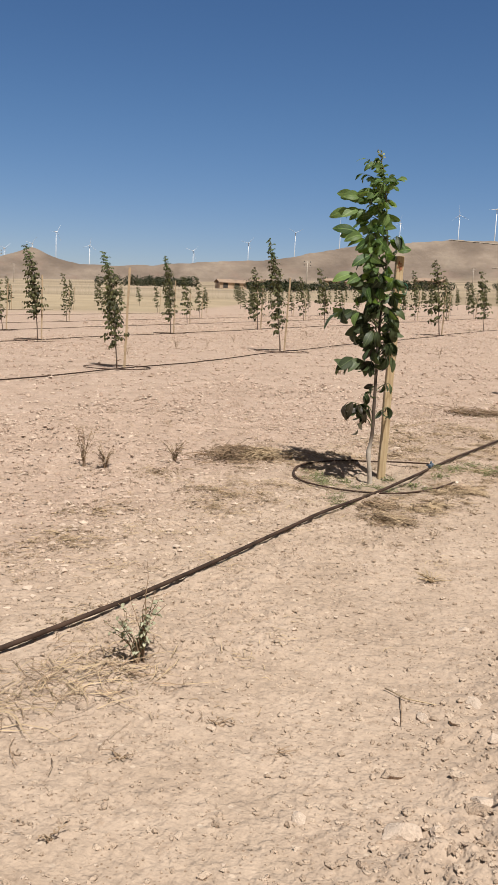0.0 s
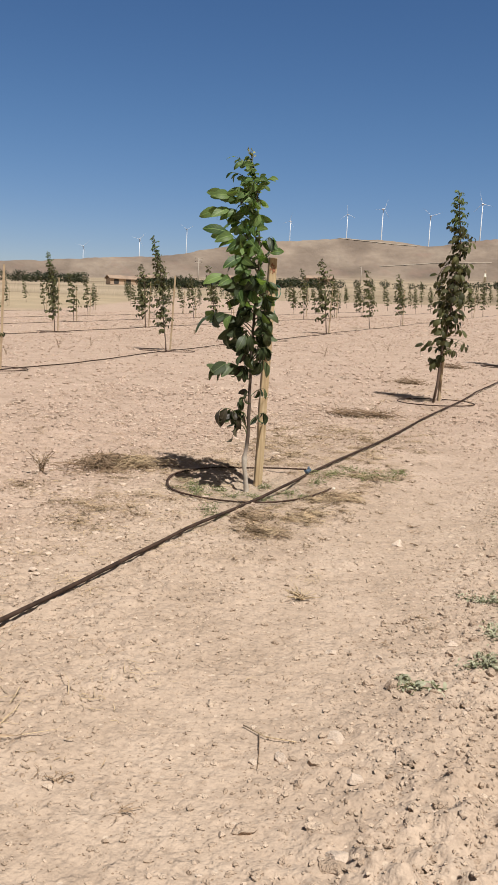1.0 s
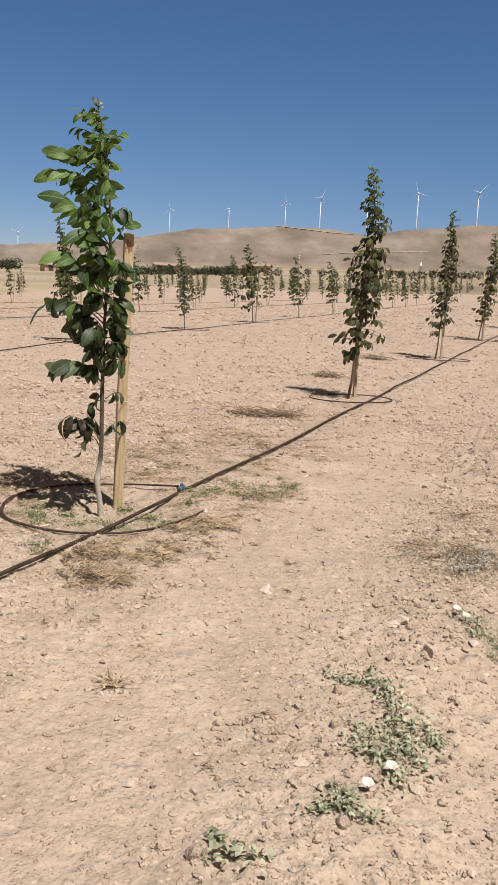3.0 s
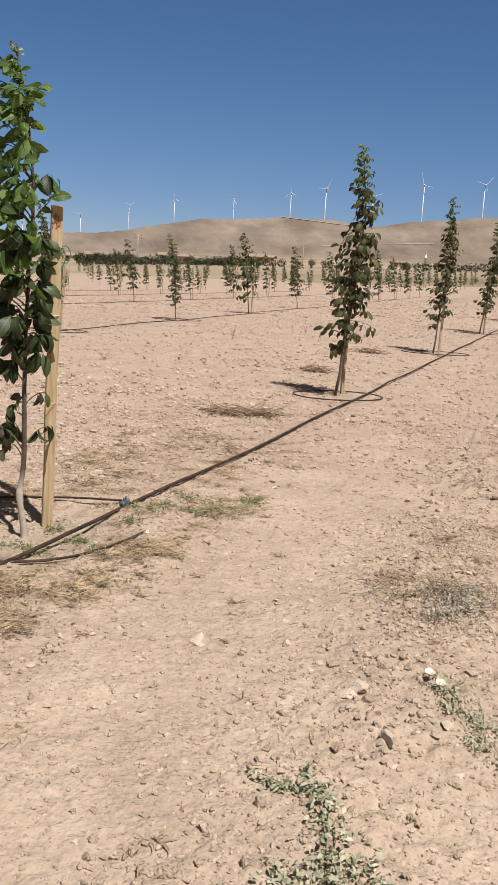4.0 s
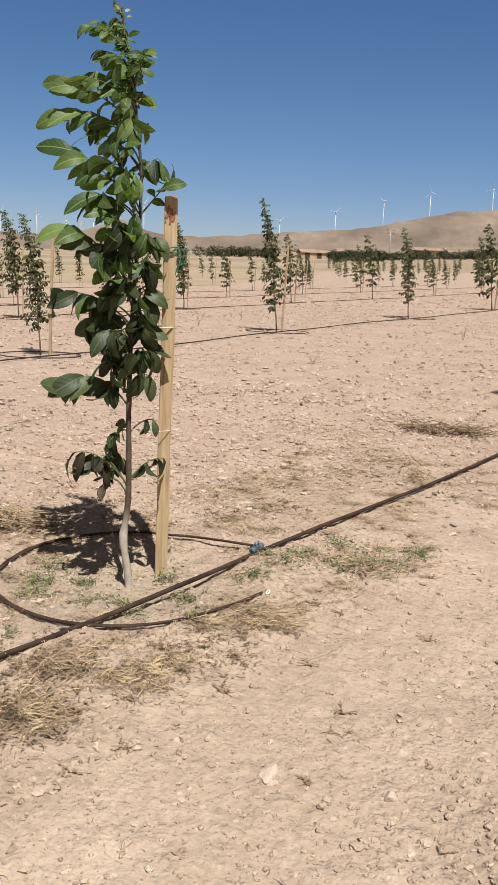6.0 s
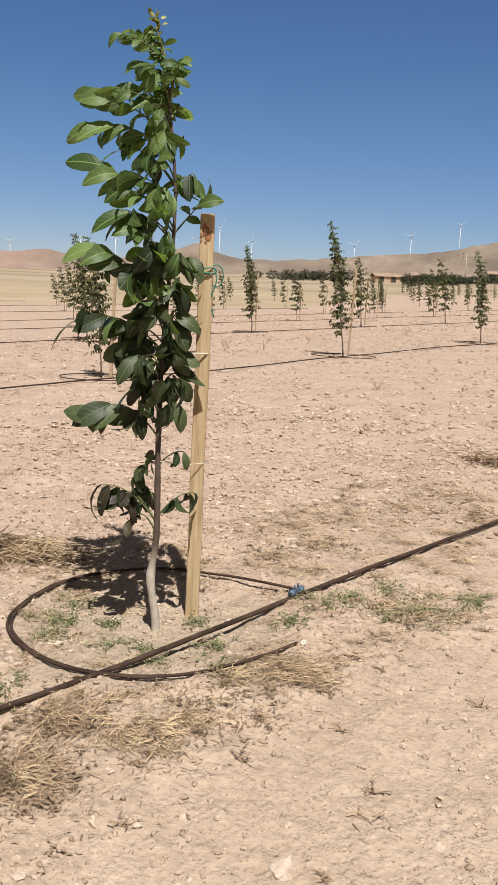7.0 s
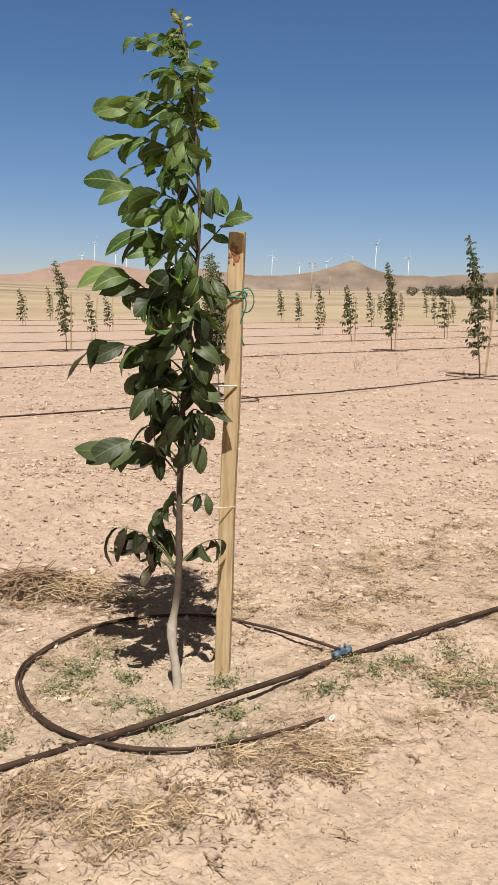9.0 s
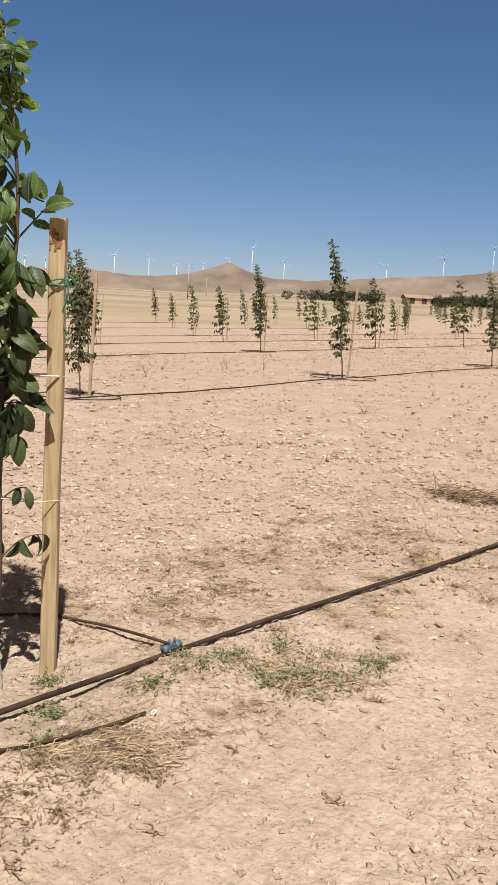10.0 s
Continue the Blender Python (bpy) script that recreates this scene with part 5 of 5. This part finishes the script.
def blades(name, centres, per, spread_, length, lift, material_, seed, label, width=0.0022, cat="dry grass"):
    """Bent straws, strewn or standing round many centres, as one mesh."""
    r = np.random.RandomState(seed)
    c = np.repeat(np.asarray(centres, float), per, axis=0)
    m = len(c)
    w, d = r.uniform(0, 2 * np.pi, m), np.abs(r.normal(0, 1, m)) * spread_ * (c[:, 2] if c.shape[1] > 2 else 1)
    x, y = c[:, 0] + np.cos(w) * d, c[:, 1] + np.sin(w) * d
    L = r.uniform(length[0], length[1], m)
    a, e = r.uniform(0, 2 * np.pi, m), r.uniform(lift[0], lift[1], m)
    bend = r.normal(0, 1.5, m)
    p = np.stack((x, y, ground_z(x, y) + r.uniform(0.001, 0.012, m)), -1)
    verts = []
    for k in range(4):
        aa, ee = a + bend * k / 3, e * (1 - 0.35 * k) + r.uniform(-0.15, 0.15, m)
        if k:
            p = p + (np.stack((np.cos(aa) * np.cos(ee), np.sin(aa) * np.cos(ee), np.sin(ee)), -1)) * (L / 3)[:, None]
            p[:, 2] = np.maximum(p[:, 2], ground_z(p[:, 0], p[:, 1]) + 0.002)
        side = np.stack((-np.sin(aa), np.cos(aa), 0.5 + 0 * a), -1) * width * (0.9, 1.0, 0.85, 0.3)[k]
        verts += [p - side, p + side]
    v = np.stack(verts, 1)
    f = np.array([(0, 1, 3, 2), (2, 3, 5, 4), (4, 5, 7, 6)])
    sh = Shape()
    sh.v, sh.n = [v.reshape(-1, 3)], m * 8
    sh.f = (f[None] + (np.arange(m) * 8)[:, None, None]).reshape(-1, 4).tolist()
    return tagged(new(name, sh.mesh(name, material_)), label, cat, kind="stuff")


rs = np.random.RandomState(6)
# straw mats before the ring, brown mats behind the tree, thin ones along the pipe
straw_mats = [(-1.85, 5.68, 0.9), (-1.8, 5.8, 1.0), (-1.78, 5.93, 0.8), (-1.87, 5.3, 0.9), (-1.97, 5.36, 0.9), (-2.1, 5.6, 0.8), (-1.86, 6.23, 0.6), (-1.76, 6.36, 0.8), (-1.67, 6.47, 0.6)]
brown_mats = [(-3.6, 6.33, 1.0), (-3.62, 6.5, 1.1), (-3.42, 6.6, 0.9), (-3.8, 6.45, 1.0), (-1.74, 6.42, 0.6), (-2.08, 5.62, 0.7), (-1.9, 5.34, 0.7)]
back_mats = [(-2.61, 7.8, 0.9), (-2.93, 7.98, 1.1), (-2.82, 8.45, 1.2), (-2.71, 8.86, 1.2), (-2.64, 9.37, 1.2), (-2.66, 7.45, 0.8), (-2.29, 9.09, 0.9), (-1.85, 7.26, 0.8), (-1.67, 7.3, 0.8), (-3.86, 5.55, 1.0), (-2.97, 4.94, 1.0), (-3.22, 3.8, 1.0), (-3.2, 5.3, 1.0), (-3.5, 4.4, 1.1)]
blades("dry_grass", straw_mats, 170, 0.09, (0.02, 0.085), (0.0, 0.7), STRAW, 1, "matted dry yellow grass on bare soil", 0.0014)
blades("dead_grass", straw_mats, 180, 0.11, (0.012, 0.05), (0.0, 0.6), DEAD, 31, "dead brown grass under yellow straw", 0.0015)
blades("dead_grass", brown_mats, 420, 0.11, (0.02, 0.09), (0.05, 0.9), TWIG, 32, "matted dead brown grass on bare soil", 0.0016)
blades("dry_grass", brown_mats, 110, 0.12, (0.03, 0.10), (0.05, 0.8), STRAW, 33, "yellow straw in a dead brown mat", 0.0015)
blades("dead_grass", back_mats, 230, 0.16, (0.015, 0.055), (0.0, 0.6), DEAD, 34, "thin dead grass behind the pipe", 0.0019)
blades("dry_grass", back_mats, 100, 0.18, (0.015, 0.06), (0.0, 0.8), STRAW, 35, "thin yellow grass behind the pipe", 0.0017)
row = np.stack((rs.normal(-2.65, 0.55, 150), rs.uniform(2.5, 15, 150), rs.uniform(0.5, 1.3, 150)), -1)
blades("dry_grass", row, 34, 0.13, (0.02, 0.08), (0.0, 0.5), STRAW, 2, "thin dry grass litter along the tree row", 0.0012)
strip = np.stack((rs.uniform(-3.4, -1.55, 150), rs.uniform(5.2, 9.6, 150), rs.uniform(0.4, 1.5, 150)), -1)
strip = strip[np.hypot(strip[:, 0] + 2.5, strip[:, 1] - 6.4) > 0.42]
blades("dead_grass", strip, 70, 0.07, (0.012, 0.045), (0.0, 0.6), DEAD, 21, "short dead grass tufts along the pipe", 0.0012)
blades("dry_grass", strip + (0.04, 0.05, 0), 40, 0.08, (0.012, 0.05), (0.0, 0.6), STRAW, 22, "short yellow grass tufts along the pipe", 0.0011)
wide_strip = np.stack((rs.normal(-3.2, 0.8, 150), rs.uniform(2.4, 14, 150), rs.uniform(0.5, 1.5, 150)), -1)
blades("dead_grass", wide_strip, 22, 0.09, (0.015, 0.055), (0.0, 0.6), DEAD, 23, "thin dead grass scattered on soil", 0.0016)
blades("twig_litter", np.stack((rs.normal(-2.7, 0.7, 120), rs.uniform(2.3, 14, 120), rs.uniform(0.6, 1.3, 120)), -1), 12, 0.12, (0.03, 0.10), (0.0, 0.7), TWIG, 3, "dead brown weed stems and litter", 0.0012, "litter")
blades("dry_grass", np.stack((rs.uniform(-6.5, 0.8, 90), rs.uniform(1.8, 13, 90), rs.uniform(0.4, 0.9, 90)), -1), 8, 0.06, (0.03, 0.08), (0.0, 0.8), TWIG, 4, "sparse dead stalks on ploughed soil", 0.0018)
side_strip = np.stack((rs.uniform(-6.2, -2.9, 210), rs.uniform(2.6, 8.5, 210), rs.uniform(0.4, 1.3, 210)), -1)
blades("dead_grass", side_strip, 16, 0.08, (0.015, 0.055), (0.0, 0.8), DEAD, 41, "dead brown litter among soil clods", 0.0017)

ridge_mats = [(-0.33, 7.27, 1.0), (-0.24, 8.7, 1.3), (-0.12, 7.6, 1.2), (-0.15, 6.95, 1.1), (-0.5, 6.6, 0.7), (0.0, 8.2, 1.3), (-0.38, 6.35, 0.9), (-0.25, 6.1, 0.8), (-0.1, 6.5, 1.0)]
blades("dead_grass", ridge_mats, 120, 0.17, (0.015, 0.06), (0.0, 0.7), DEAD, 36, "thin dead grass on the wheel ridge", 0.0018)
blades("leaf_litter", ridge_mats, 100, 0.17, (0.01, 0.03), (0.0, 0.9), LITTER, 37, "dark weed crumbs on the wheel ridge", 0.0028, "litter")
every_mat = straw_mats + brown_mats + back_mats
crumbled = np.array([(a + rs.normal(0, 0.13 * c), b + rs.normal(0, 0.13 * c), rs.uniform(0.5, 1.2)) for a, b, c in every_mat for _ in range(9)])
blades("leaf_litter", crumbled, 17, 0.035, (0.008, 0.026), (0.0, 0.9), LITTER, 51, "dark crumbled weed leaves in dead grass", 0.0028, "litter")
blades("leaf_litter", strip[::2], 14, 0.03, (0.008, 0.022), (0.0, 0.9), LITTER, 52, "dark crumbled weed leaves along the pipe", 0.0026, "litter")


def plant(name, x, y, spread_, tall, stems, leaves, leaf_size, seed, label, leaf_mat, stem_mat, lean=0.6, category="weed"):
    """A weed: thin forked stems with leaves along them."""
    q = random.Random(seed)
    root = new(name)
    root.location = (x, y, gz(x, y) - 0.004)
    lf = Shape()
    for k in range(stems):
        w, h = q.uniform(0, 6.28), tall * q.uniform(0.5, 1.0)
        out = spread_ * q.uniform(0.3, 1.0)
        pts = [np.array((math.cos(w) * out * f ** 1.2 + q.uniform(-0.01, 0.01), math.sin(w) * out * f ** 1.2 + q.uniform(-0.01, 0.01), h * f ** lean)) for f in (0, 0.25, 0.5, 0.75, 1.0)]
        part("stem", tube(Shape(), pts, (0.003, 0.0025, 0.002, 0.0016, 0.001), 4, cap=False), stem_mat, root)
        for i in range(leaves):
            f = q.uniform(0.12, 1.0) * 4
            j = min(int(f), 3)
            at = pts[j] + (pts[j + 1] - pts[j]) * (f - j)
            t = frame_of((q.uniform(-1, 1), q.uniform(-1, 1), q.uniform(-0.1, 0.7)), (q.uniform(-0.5, 0.5), q.uniform(-0.5, 0.5), 1.0))
            v, fc = SMALL[q.randrange(7)]
            lf.add(v * leaf_size * q.uniform(0.6, 1.2) @ t.T + at, fc)
    if leaves:
        tagged(part("foliage", lf, leaf_mat, root), kind="stuff")
    tagged(root, label, category, "field weeds")
    return root


def mat_weed(name, x, y, wide, long, turn, leaves, leaf_size, seed, label, leaf_mat=WEED):
    """A low creeping weed: runners along the soil, with small leaves in uneven tufts."""
    q = random.Random(seed)
    root = new(name)
    root.location = (x, y, 0)
    tufts = [(q.gauss(0, 0.42), q.gauss(0, 0.42), q.uniform(0.04, 0.16)) for _ in range(16)]
    ca, sa = math.cos(radians(turn)), math.sin(radians(turn))
    st, lf = Shape(), Shape()

    def spot(u, v):
        px, py = u * wide * ca - v * long * sa, u * wide * sa + v * long * ca
        return np.array((px, py, gz(x + px, y + py)))

    for u, v, s in tufts:
        pts = [spot(0.3 * u, 0.3 * v), spot(0.7 * u + q.uniform(-0.1, 0.1), 0.7 * v), spot(u, v), spot(1.3 * u, 1.2 * v + q.uniform(-0.15, 0.15))]
        tube(st, [p + (0, 0, 0.008) for p in pts], 0.0012, 4, cap=False)
    for k in range(leaves):
        u, v, s = tufts[q.randrange(16)]
        at = spot(u + q.gauss(0, s * 1.6), v + q.gauss(0, s * 1.6)) + (0, 0, q.uniform(0.002, 0.035))
        t = frame_of((q.uniform(-1, 1), q.uniform(-1, 1), q.uniform(-0.3, 0.6)), (q.uniform(-0.6, 0.6), q.uniform(-0.6, 0.6), 1.0))
        w, fc = SMALL[q.randrange(7)]
        lf.add(w * leaf_size * q.uniform(0.5, 1.2) @ t.T + at, fc)
    tagged(part("runner_net", st, STALK, root), kind="stuff")
    tagged(part("foliage", lf, leaf_mat, root), kind="stuff")
    return tagged(root, label, "weed", "field weeds")


def heap(x, y, wide, long, tall, turn, count, seed, label, stem_mat=TWIG, thick=1.0):
    """A tangle of dead bent stems."""
    q = random.Random(seed)
    root = new("dead_weed_heap")
    root.matrix_basis = pose(x, y, 0, 0, 0, turn)
    sh = Shape()
    for k in range(count):
        u, v = (q.gauss(0, 0.2), q.gauss(0, 0.25)) if k % 3 else (q.gauss(0.5, 0.2), q.gauss(-0.2, 0.3)) if k % 2 else (q.gauss(-0.5, 0.22), q.gauss(0.15, 0.3))
        top = tall * max(0.06, 1 - u * u - v * v) * q.random()
        c = np.array((u * wide, v * long, gz(x + u * wide, y + v * long) + 0.006 + top))
        d = np.array((q.uniform(-1, 1), q.uniform(-1, 1), q.uniform(-0.25, 0.3)))
        d /= np.linalg.norm(d)
        s, sag = q.uniform(0.03, 0.12) * (1.5 if thick > 2 else 1), np.array((q.uniform(-0.02, 0.02), q.uniform(-0.02, 0.02), 0.015))
        tube(sh, [c - d * s, c + sag, c + d * s], np.array((0.0016, 0.002, 0.001)) * thick, 3, cap=False)
    tagged(part("stem_tangle", sh, stem_mat, root), kind="stuff")
    return tagged(root, label, "dead weeds", "field weeds")


plant("thistle", -1.94, 2.74, 0.13, 0.25, 18, 12, 0.028, 1, "spiny grey-green thistle standing among straw", WEED, TWIG)
plant("thistle", -1.93, 2.76, 0.07, 0.42, 4, 1, 0.03, 2, "tall dry thistle stems", WEED, TWIG)
blades("dry_grass", [(-2.06, 2.45, 1.2), (-2.15, 2.2, 1.3), (-2.0, 2.62, 1.0)], 70, 0.16, (0.08, 0.28), (0.0, 0.3), STRAW, 7, "fallen straw of last year's weeds", 0.0015)
blades("dead_grass", [(-2.1, 2.4, 1.2), (-2.2, 2.15, 1.3), (-1.95, 2.66, 1.0)], 60, 0.17, (0.06, 0.22), (0.0, 0.35), TWIG, 17, "fallen brown stems of last year's weeds", 0.0016)


def flower(weed, x, y):
    """An open bindweed flower on its weed, at a place of the field."""
    a, b = x - weed.location[0], y - weed.location[1]
    fl, v, h = Shape(), [(a, b, gz(x, y) + 0.012)], gz(x, y) + 0.036
    for rr, up in ((0.006, -0.01), (0.013, -0.002), (0.018, 0.0)):
        for k in range(20):
            w = 2 * math.pi * k / 20
            q = rr * (1 + 0.06 * math.cos(5 * w))
            v.append((a + math.cos(w) * q, b + math.sin(w) * q, h + up - 0.25 * math.sin(w + 2.5) * q))
    f = [(0, 1 + k, 1 + (k + 1) % 20) for k in range(20)]
    f += [(1 + 20 * j + k, 21 + 20 * j + k, 21 + 20 * j + (k + 1) % 20, 1 + 20 * j + (k + 1) % 20) for j in range(2) for k in range(20)]
    part("flower", fl.add(v, f), PETAL, weed, "open white funnel flower")


bind = mat_weed("bindweed", -0.265, 4.29, 0.16, 0.23, 20, 900, 0.022, 3, "grey-green bindweed mat with white flowers")
for x, y in ((-0.25, 4.09), (-0.3, 3.99)):
    flower(bind, x, y)
mat_weed("bindweed", -0.36, 3.9, 0.13, 0.11, 0, 300, 0.021, 4, "low grey-green bindweed on cracked soil")
mat_weed("bindweed", -0.565, 3.61, 0.12, 0.07, 150, 90, 0.032, 5, "small trailing green weed among clods")
creeper = mat_weed("bindweed", -0.12, 5.47, 0.1, 0.2, 15, 220, 0.016, 6, "pale green bindweed creeping over clods")
for x, y in ((-0.195, 5.5), (-0.15, 5.45)):
    flower(creeper, x, y)
mat_weed("bindweed", 0.02, 5.24, 0.14, 0.3, 15, 320, 0.017, 7, "pale green weed creeping over clods")
mat_weed("bindweed", -0.47, 4.7, 0.15, 0.08, 0, 150, 0.022, 8, "leafy green weed on the wheel ridge")
mat_weed("dry_weed", -0.2, 6.36, 0.36, 0.48, 0, 1900, 0.016, 9, "grey dry weed matted on clods", GREY_WEED)
heap(-0.25, 6.42, 0.34, 0.42, 0.03, 10, 60, 9, "grey dead stems matted on clods")
for k, (a, b, s, m) in enumerate(((-2.80, 6.14, 0.14, 130), (-2.68, 6.0, 0.1, 60), (-2.07, 7.07, 0.13, 130), (-2.0, 7.22, 0.1, 60), (-1.74, 7.34, 0.24, 240), (-1.95, 7.45, 0.12, 60), (-2.12, 6.42, 0.09, 60),
                                  (-2.22, 6.12, 0.08, 50), (-2.05, 6.78, 0.1, 80), (-2.36, 6.56, 0.08, 50), (-2.32, 6.22, 0.08, 40), (-1.58, 7.6, 0.16, 110), (-1.98, 6.28, 0.08, 40), (-2.62, 6.3, 0.09, 50), (-2.4, 5.62, 0.1, 50), (-2.3, 5.5, 0.08, 30), (-2.9, 6.32, 0.12, 70), (-2.45, 6.15, 0.1, 40))):
    mat_weed("green_weed", a, b, s, s, 0, m * 3, 0.014, 20 + k, "small green weed sprouting on damp soil", GREEN)
rng = random.Random(77)
for k, (a, b, h) in enumerate(((-4.44, 5.36, 0.34), (-3.95, 5.9, 0.2), (-11.64, 17.1, 0.5), (-11.3, 14.8, 0.32), (-11.4, 18.05, 0.4), (-12.0, 17.6, 0.3), (-4.3, 5.45, 0.18), (-5.9, 19, 0.4), (-12.4, 21, 0.4), (-6.1, 14, 0.22), (-5.2, 22, 0.3), (-12.6, 26, 0.35))):
    plant("dry_weed", a, b, *((0.13, h * 1.1, 13, 14, 0.022) if b < 6 else (0.2, h * 0.8, 6, 9, 0.02)), 50 + k, "brittle dry brown weed standing in the field", DEAD, TWIG)
for k, (a, b, w) in enumerate(((-2.92, 10.65, 0.42), (-2.62, 10.8, 0.3), (-2.95, 18.2, 0.35), (-3.1, 14.9, 0.3))):
    heap(a, b, w * 1.3, 0.36, 0.07, 20, 55, 80 + k, "heap of dead brown weeds beside a tree", TWIG, 2.2)
    blades("leaf_litter", [(a, b, 1.0), (a + w * 0.4, b - 0.08, 0.8), (a - w * 0.4, b + 0.06, 0.8)], 90, 0.13, (0.02, 0.07), (0.0, 1.2), LITTER, 60 + k, "dark crumbled leaves of a dead weed heap", 0.005, "litter")
heap(-3.7, 6.4, 0.42, 0.26, 0.09, 60, 300, 90, "flat heap of dead brown grass behind the tree", TWIG, 1.7)
heap(-3.5, 6.55, 0.4, 0.3, 0.08, 40, 240, 91, "flat heap of yellow dead grass behind the tree", STRAW, 1.4)
for k, (a, b, h) in enumerate(((-1.12, 6.72, 0.06), (-1.51, 6.7, 0.05), (-1.4, 7.35, 0.06), (-1.38, 6.23, 0.05), (-1.49, 5.85, 0.07), (-1.53, 5.4, 0.05), (-1.11, 6.0, 0.05), (-1.62, 6.07, 0.06), (-1.44, 2.53, 0.05), (-1.58, 2.18, 0.06), (-1.49, 1.77, 0.08), (-0.99, 5.61, 0.05), (-1.66, 6.7, 0.05))):
    plant("dry_sprig", a, b, 0.06, h * 0.5, 5, 3, 0.011, 130 + k, "small dead brown sprig lying on the soil", DEAD, TWIG)
plant("dry_sprig", -1.31, 4.37, 0.12, 0.05, 30, 2, 0.015, 150, "pale dry weed tuft on the trodden strip", STRAW, STRAW)
stick = new("stick", tube(Shape(), [(-1.07, 3.1, gz(-1.07, 3.1) + 0.01), (-0.97, 3.05, gz(-0.97, 3.05) + 0.012), (-0.86, 3.06, gz(-0.86, 3.06) + 0.01)], (0.0026, 0.0022, 0.0014), 5).mesh("stick", STRAW))
tagged(stick, "thin dry stick lying on the soil", "stick")
stick = new("stick", tube(Shape(), [(-1.0, 3.07, gz(-1.0, 3.07) + 0.01), (-0.95, 2.95, gz(-0.95, 2.95) + 0.01), (-0.92, 2.86, gz(-0.92, 2.86) + 0.008)], (0.0022, 0.0018, 0.0012), 5).mesh("stick", TWIG))
tagged(stick, "thin brown twig lying on the soil", "stick")
